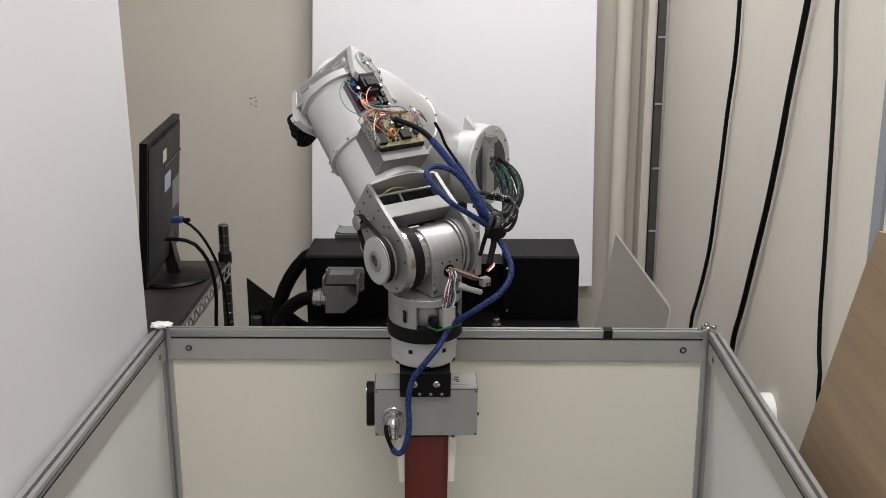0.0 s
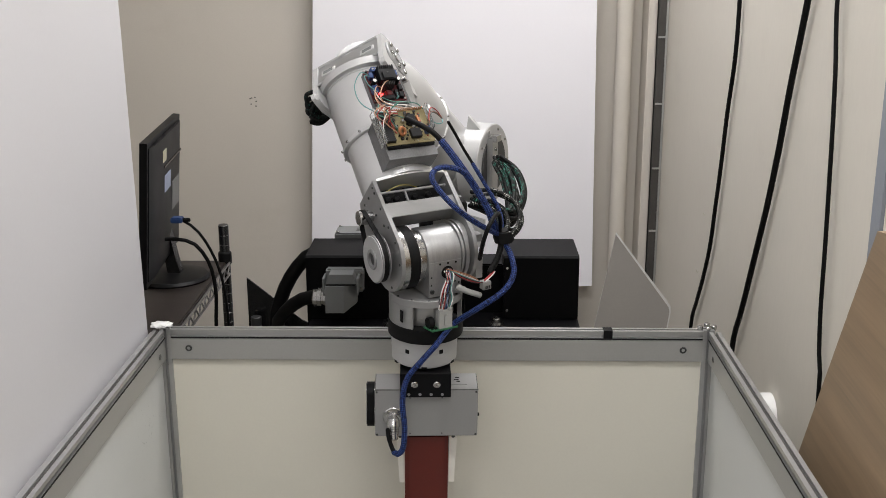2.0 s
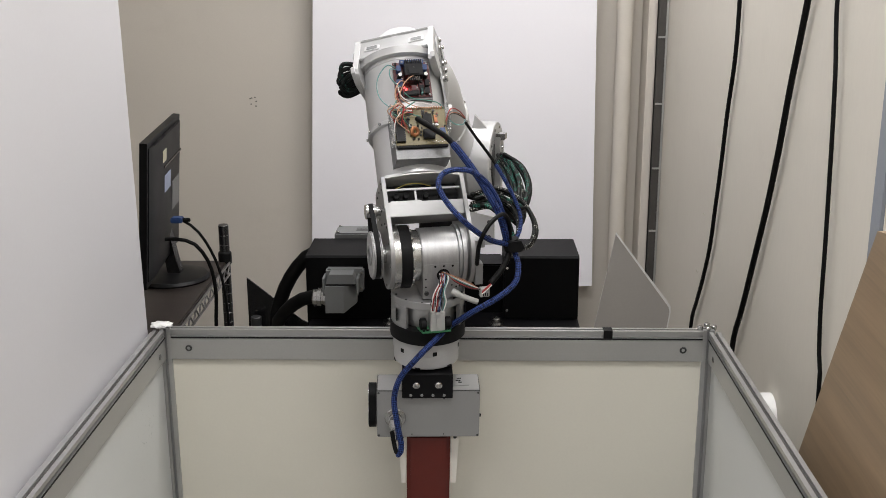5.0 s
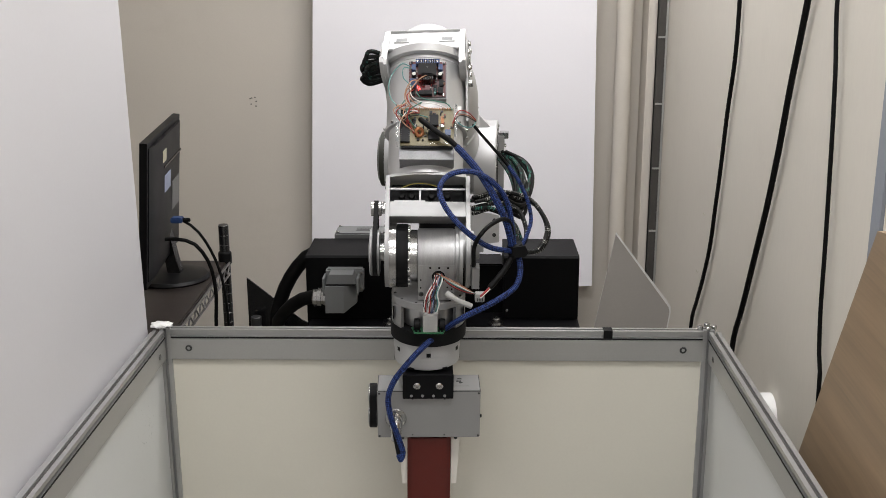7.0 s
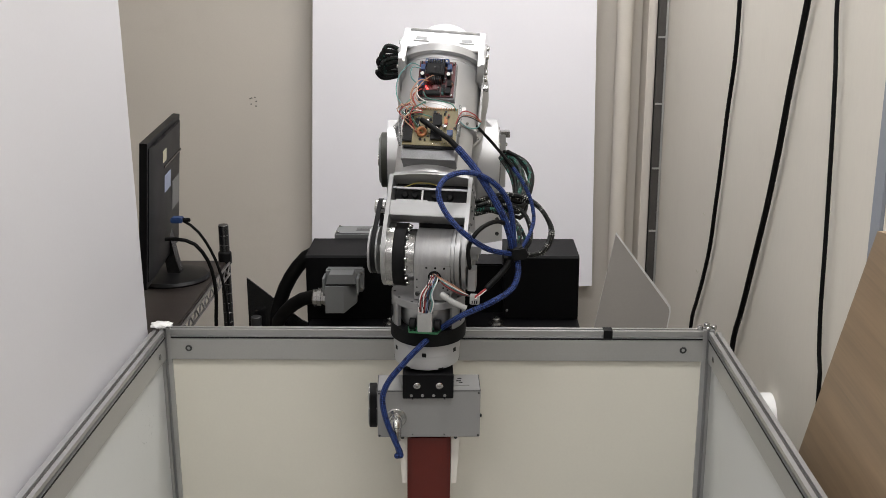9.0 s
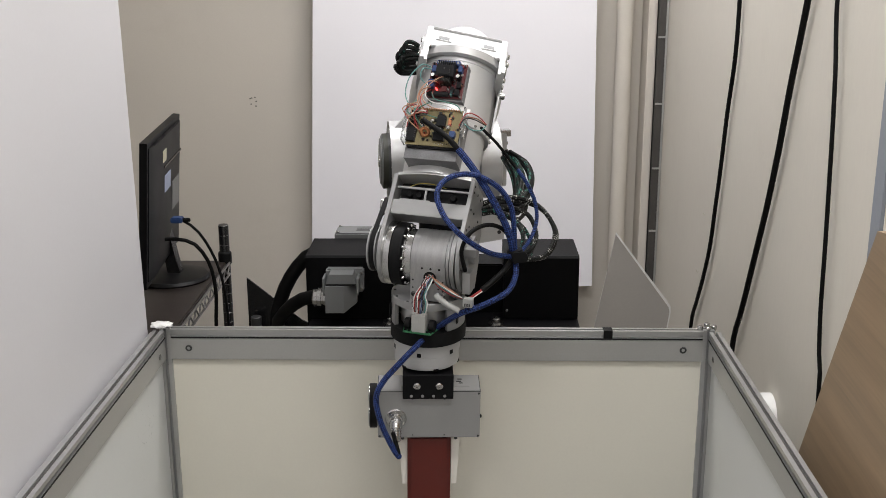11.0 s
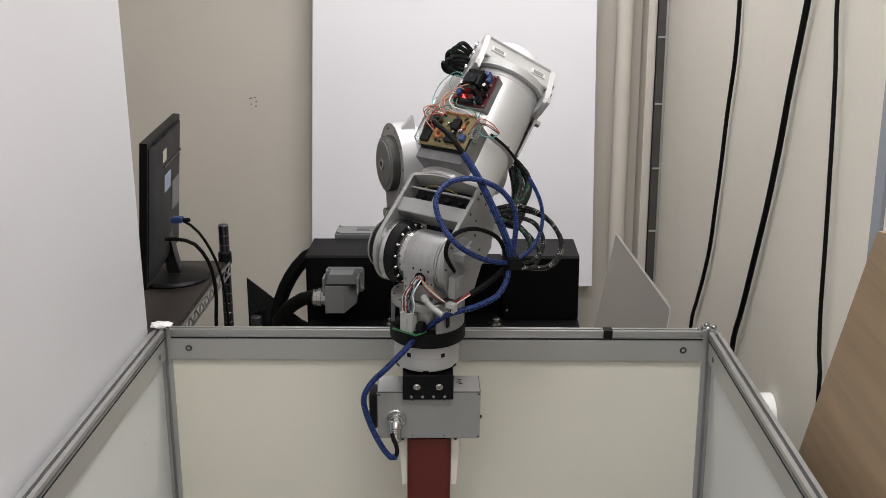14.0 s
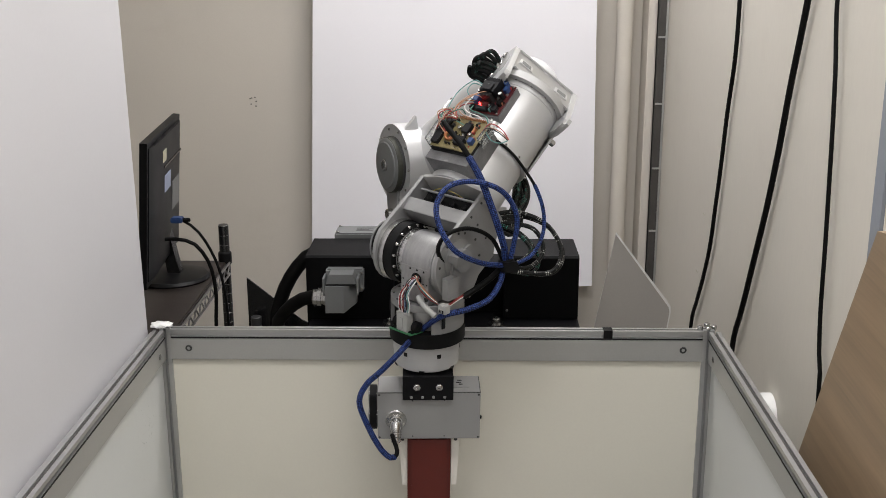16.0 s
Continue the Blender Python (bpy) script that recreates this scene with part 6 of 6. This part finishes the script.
lay(c, 23, [(0.134, 0.1826, 1.2815), (0.1513, 0.0987, 1.2773), (0.1527, 0.0413, 1.2578), (0.1356, -0.0268, 1.2386), (0.1082, -0.0685, 1.2402), (0.0763, -0.0995, 1.2434)])
lay(c, 41, [(0.1522, 0.172, 1.2425), (0.1504, 0.0862, 1.2329), (0.1398, 0.0302, 1.2194), (0.1212, -0.0337, 1.2154), (0.1035, -0.0738, 1.2219), (0.0783, -0.104, 1.2273)])
c = cable("sleeved_cable", "black cable in a speckled sleeve hanging in a loop", M_BRAID, 0.0038, 30)
lay(c, -36.5, [(0.0642, -0.0922, 1.2704), (0.0968, -0.0927, 1.2658), (0.1291, -0.1004, 1.2581), (0.135, -0.1209, 1.244), (0.1187, -0.1468, 1.2269), (0.1003, -0.1574, 1.2203)])
lay(c, -16.8, [(0.0642, -0.0922, 1.2704), (0.1014, -0.0889, 1.2792), (0.1384, -0.1015, 1.2536), (0.1534, -0.1267, 1.2218), (0.146, -0.1536, 1.2006), (0.1275, -0.1642, 1.194)])
lay(c, 0, [(0.067, -0.0946, 1.2614), (0.1154, -0.0911, 1.2702), (0.1616, -0.0998, 1.258), (0.1865, -0.126, 1.2217), (0.1733, -0.1555, 1.1917), (0.1411, -0.1659, 1.187)])
lay(c, 23, [(0.0782, -0.0999, 1.2416), (0.1294, -0.0946, 1.2567), (0.1802, -0.1031, 1.2445), (0.2086, -0.1293, 1.2083), (0.187, -0.1602, 1.1742), (0.1412, -0.1708, 1.1696)])
lay(c, 41, [(0.0829, -0.1031, 1.23), (0.1341, -0.0995, 1.2388), (0.1849, -0.1093, 1.2222), (0.2096, -0.1355, 1.1862), (0.1916, -0.165, 1.1566), (0.1276, -0.1735, 1.1609)])
c = cable("sleeved_cable", "black cable in a speckled sleeve hanging in a loop", M_BRAID, 0.0038, 26)
lay(c, -36.5, [(0.0689, -0.0984, 1.2479), (0.0922, -0.0991, 1.2434), (0.1106, -0.1071, 1.2358), (0.1166, -0.1263, 1.2264), (0.1096, -0.149, 1.2199), (0.1003, -0.1579, 1.2185)])
lay(c, -16.8, [(0.0642, -0.096, 1.2569), (0.0968, -0.0927, 1.2658), (0.1245, -0.103, 1.2492), (0.1332, -0.1272, 1.2219), (0.1278, -0.1516, 1.2094), (0.1212, -0.1624, 1.201)])
lay(c, 0, [(0.067, -0.0992, 1.2453), (0.1061, -0.0963, 1.2523), (0.1384, -0.104, 1.2447), (0.1516, -0.1268, 1.2218), (0.1505, -0.1523, 1.2049), (0.1366, -0.1645, 1.1923)])
lay(c, 23, [(0.0782, -0.1007, 1.239), (0.1248, -0.099, 1.2415), (0.1663, -0.1072, 1.2312), (0.181, -0.1311, 1.204), (0.1688, -0.1581, 1.183), (0.1393, -0.1693, 1.1748)])
lay(c, 41, [(0.0829, -0.1049, 1.2237), (0.1295, -0.1047, 1.2209), (0.1664, -0.1122, 1.2133), (0.1811, -0.1361, 1.1863), (0.1597, -0.1632, 1.1655), (0.1231, -0.1721, 1.1662)])
c = cable("sleeved_cable", "black cable in a speckled sleeve hanging in a loop", M_BRAID, 0.0036, 24)
lay(c, -36.5, [(0.0689, -0.0946, 1.2614), (0.0875, -0.0967, 1.2524), (0.1013, -0.106, 1.2403), (0.1102, -0.1256, 1.229), (0.1068, -0.1476, 1.2252), (0.0985, -0.1575, 1.2203)])
lay(c, -16.8, [(0.0614, -0.0993, 1.2453), (0.0875, -0.098, 1.2479), (0.106, -0.1072, 1.2358), (0.1148, -0.1275, 1.2219), (0.1187, -0.1505, 1.2138), (0.1212, -0.1619, 1.2028)])
lay(c, 0, [(0.0671, -0.1017, 1.2363), (0.0968, -0.099, 1.2434), (0.1199, -0.1069, 1.2358), (0.135, -0.1271, 1.2219), (0.1369, -0.1526, 1.205), (0.1339, -0.1645, 1.1923)])
lay(c, 23, [(0.0782, -0.1025, 1.2327), (0.1155, -0.1012, 1.2344), (0.1431, -0.1089, 1.2268), (0.1562, -0.1304, 1.2085), (0.1506, -0.156, 1.1918), (0.1366, -0.1689, 1.1766)])
lay(c, 41, [(0.0829, -0.1064, 1.2183), (0.1155, -0.1062, 1.2164), (0.1432, -0.1145, 1.2071), (0.1608, -0.1353, 1.1908), (0.1506, -0.1597, 1.1787), (0.1249, -0.1711, 1.1696)])
c = cable("wrist_cable", "thin black cable arching from the wrist", M_CABLE, 0.0034, 26)
lay(c, -36.5, [(0.0771, -0.2158, 1.1992), (0.0834, -0.249, 1.2284), (0.0918, -0.2476, 1.2511), (0.0996, -0.2096, 1.2566), (0.1021, -0.1828, 1.2408), (0.099, -0.172, 1.2241)])
lay(c, -16.8, [(0.0754, -0.2194, 1.1865), (0.0808, -0.2495, 1.2268), (0.0935, -0.246, 1.2569), (0.1118, -0.2069, 1.265), (0.1217, -0.1824, 1.2407), (0.1224, -0.1751, 1.2111)])
lay(c, 0, [(0.0666, -0.2208, 1.1823), (0.068, -0.251, 1.2227), (0.085, -0.2485, 1.2487), (0.1118, -0.21, 1.2541), (0.1262, -0.1835, 1.2364), (0.1296, -0.1786, 1.1981)])
lay(c, 23, [(0.0438, -0.2248, 1.1697), (0.0337, -0.2552, 1.2104), (0.0465, -0.2516, 1.2406), (0.0769, -0.2148, 1.2399), (0.1129, -0.1886, 1.2193), (0.1269, -0.1823, 1.1851)])
lay(c, 41, [(0.0288, -0.2239, 1.174), (0.0122, -0.2545, 1.2146), (0.0251, -0.252, 1.2406), (0.0594, -0.2147, 1.2416), (0.0951, -0.189, 1.2194), (0.1162, -0.1849, 1.1765)])
c = cable("encoder_cable", "dark grey cable ending in red wires", M_CABLE, 0.0048, 12)
lay(c, -36.5, [(0.0984, -0.1628, 1.2198), (0.1, -0.1773, 1.2051), (0.098, -0.1913, 1.1923), (0.096, -0.2053, 1.1797)])
lay(c, -16.8, [(0.1228, -0.1672, 1.2024), (0.1189, -0.1825, 1.1852), (0.1114, -0.1971, 1.1708), (0.0969, -0.2122, 1.1549)])
lay(c, 0, [(0.13, -0.1709, 1.1884), (0.1207, -0.1861, 1.1722), (0.1087, -0.2003, 1.1596), (0.0934, -0.2149, 1.1455)])
lay(c, 23, [(0.1301, -0.1751, 1.1736), (0.1117, -0.1899, 1.1593), (0.0918, -0.204, 1.1476), (0.073, -0.2171, 1.1396)])
lay(c, 41, [(0.1138, -0.1771, 1.1676), (0.0938, -0.192, 1.1533), (0.0731, -0.2058, 1.1425), (0.0526, -0.2192, 1.1337)])
c = cable("encoder_wire", "red wire fanning out to the plug", WIRES["red"], 0.001, 8)
lay(c, -36.5, [(0.096, -0.2048, 1.1814), (0.0949, -0.2139, 1.1767), (0.0913, -0.2231, 1.1721)])
lay(c, -16.8, [(0.0987, -0.2112, 1.1583), (0.0915, -0.2209, 1.1521), (0.0843, -0.2304, 1.1467)])
lay(c, 0, [(0.0952, -0.2142, 1.1481), (0.0871, -0.2237, 1.1427), (0.0782, -0.2331, 1.1374)])
lay(c, 23, [(0.0748, -0.2165, 1.1413), (0.0615, -0.2259, 1.1368), (0.0465, -0.2355, 1.1316)])
lay(c, 41, [(0.0544, -0.2186, 1.1354), (0.0403, -0.228, 1.131), (0.0263, -0.2378, 1.1249)])
c = cable("encoder_wire", "red wire fanning out to the plug", WIRES["red"], 0.001, 8)
lay(c, -36.5, [(0.0977, -0.2048, 1.1814), (0.0967, -0.2139, 1.1767), (0.093, -0.2231, 1.1721)])
lay(c, -16.8, [(0.0996, -0.2115, 1.1575), (0.0915, -0.2214, 1.1504), (0.0843, -0.2309, 1.145)])
lay(c, 0, [(0.0961, -0.2144, 1.1472), (0.0871, -0.2241, 1.141), (0.0782, -0.2336, 1.1357)])
lay(c, 23, [(0.0757, -0.2168, 1.1404), (0.0615, -0.2264, 1.1351), (0.0465, -0.2359, 1.1299)])
lay(c, 41, [(0.0553, -0.2189, 1.1345), (0.0403, -0.2285, 1.1293), (0.0263, -0.2383, 1.1232)])
c = cable("encoder_wire", "white wire fanning out to the plug", WIRES["white"], 0.001, 8)
lay(c, -36.5, [(0.0995, -0.2047, 1.1814), (0.0985, -0.2139, 1.1767), (0.0948, -0.223, 1.1721)])
lay(c, -16.8, [(0.1005, -0.2117, 1.1566), (0.0915, -0.2219, 1.1487), (0.0843, -0.2313, 1.1433)])
lay(c, 0, [(0.097, -0.2146, 1.1464), (0.0871, -0.2246, 1.1393), (0.0782, -0.2341, 1.134)])
lay(c, 23, [(0.0766, -0.217, 1.1396), (0.0615, -0.2268, 1.1334), (0.0465, -0.2364, 1.1282)])
lay(c, 41, [(0.0562, -0.2191, 1.1337), (0.0403, -0.229, 1.1276), (0.0263, -0.2388, 1.1215)])
# the rest of the bundle follows the same line with a sag of its own
rng = random.Random(11)
for c in [c for c in FLEX if c["thing"].name.split(".")[0] in ("shoulder_cable", "sleeved_cable")]:
    loose = c["thing"].name.startswith("shoulder")
    for k in range(2 if loose else 1):
        mat = rng.choice([M_TEAL, M_BRAID, M_CABLE, M_CABLE])
        d = cable("shoulder_cable" if loose else "sleeved_cable", "black braided cable looping out of the shoulder" if loose else "black cable in a speckled sleeve hanging in a loop", mat, rng.uniform(0.0030, 0.0040), c["count"])
        sag = Vector((rng.uniform(-0.010, 0.005), rng.uniform(-0.015, 0.015), rng.uniform(-0.022, 0.006)))
        end = Vector((rng.uniform(-0.004, 0.004), rng.uniform(-0.01, 0.01), rng.uniform(-0.008, 0.008)))
        for degrees, pts in c["lays"]:
            n = len(pts) - 1
            lay(d, degrees, [p + sag * math.sin(math.pi * i / n) + end * (1 - i / n) for i, p in enumerate(pts)])
for c in FLEX:
    build_cable(c)


def cable_wrap():
    t = thing("cable_wrap", BASE, "black fabric strap binding the cables together", "strap")
    b = B()
    lathe(b, [(0.0095, -0.010), (0.0125, -0.009), (0.0135, 0.0), (0.0125, 0.009), (0.0095, 0.010)], "z", (0, 0, 0), 24)
    part("strap_ring", b, M_BLACK, t)
    b = B()
    prism(b, [(-0.004, -0.009), (0.014, -0.010), (0.020, -0.004), (0.017, 0.008), (-0.003, 0.009)], -0.0155, -0.0125, "y")
    part("strap_end", b, M_BLACK, t, "", 0.0008)
    return t


wrap = cable_wrap()
wrap_line = {"lays": [], "count": 1}
lay(wrap_line, -36.5, [(0.0982, -0.1666, 1.2246), (0.0942, -0.1686, 1.2446)])
lay(wrap_line, -16.8, [(0.1226, -0.1705, 1.2089), (0.1186, -0.1725, 1.2289)])
lay(wrap_line, 0, [(0.1334, -0.1739, 1.1958), (0.1294, -0.1759, 1.2158)])
lay(wrap_line, 23, [(0.1334, -0.1781, 1.1811), (0.1294, -0.1801, 1.2011)])
lay(wrap_line, 41, [(0.12, -0.1808, 1.1725), (0.116, -0.1828, 1.1925)])


# ---- what moves ----
def motions():
    inv = BASE.inverted()
    poses = {t: links(t) for t in MOMENTS}
    for ob, key in ((shoulder_ob, "shoulder"), (upper_ob, "upper_arm"), (elbow_ob, "elbow"), (fore_ob, "forearm"), (wrist_ob, "wrist"), (tool_ob, "tool")):
        walk(ob, [(t, inv @ poses[t][key]) for t in MOMENTS])
    for c in FLEX:
        swing_cable(c)
    rows = []
    for t in MOMENTS:
        a, b = cable_points(wrap_line, swing(t))
        rows.append((t, basis(a, Vector((1, 0, 0)), b - a)))
    walk(wrap, rows)


motions()
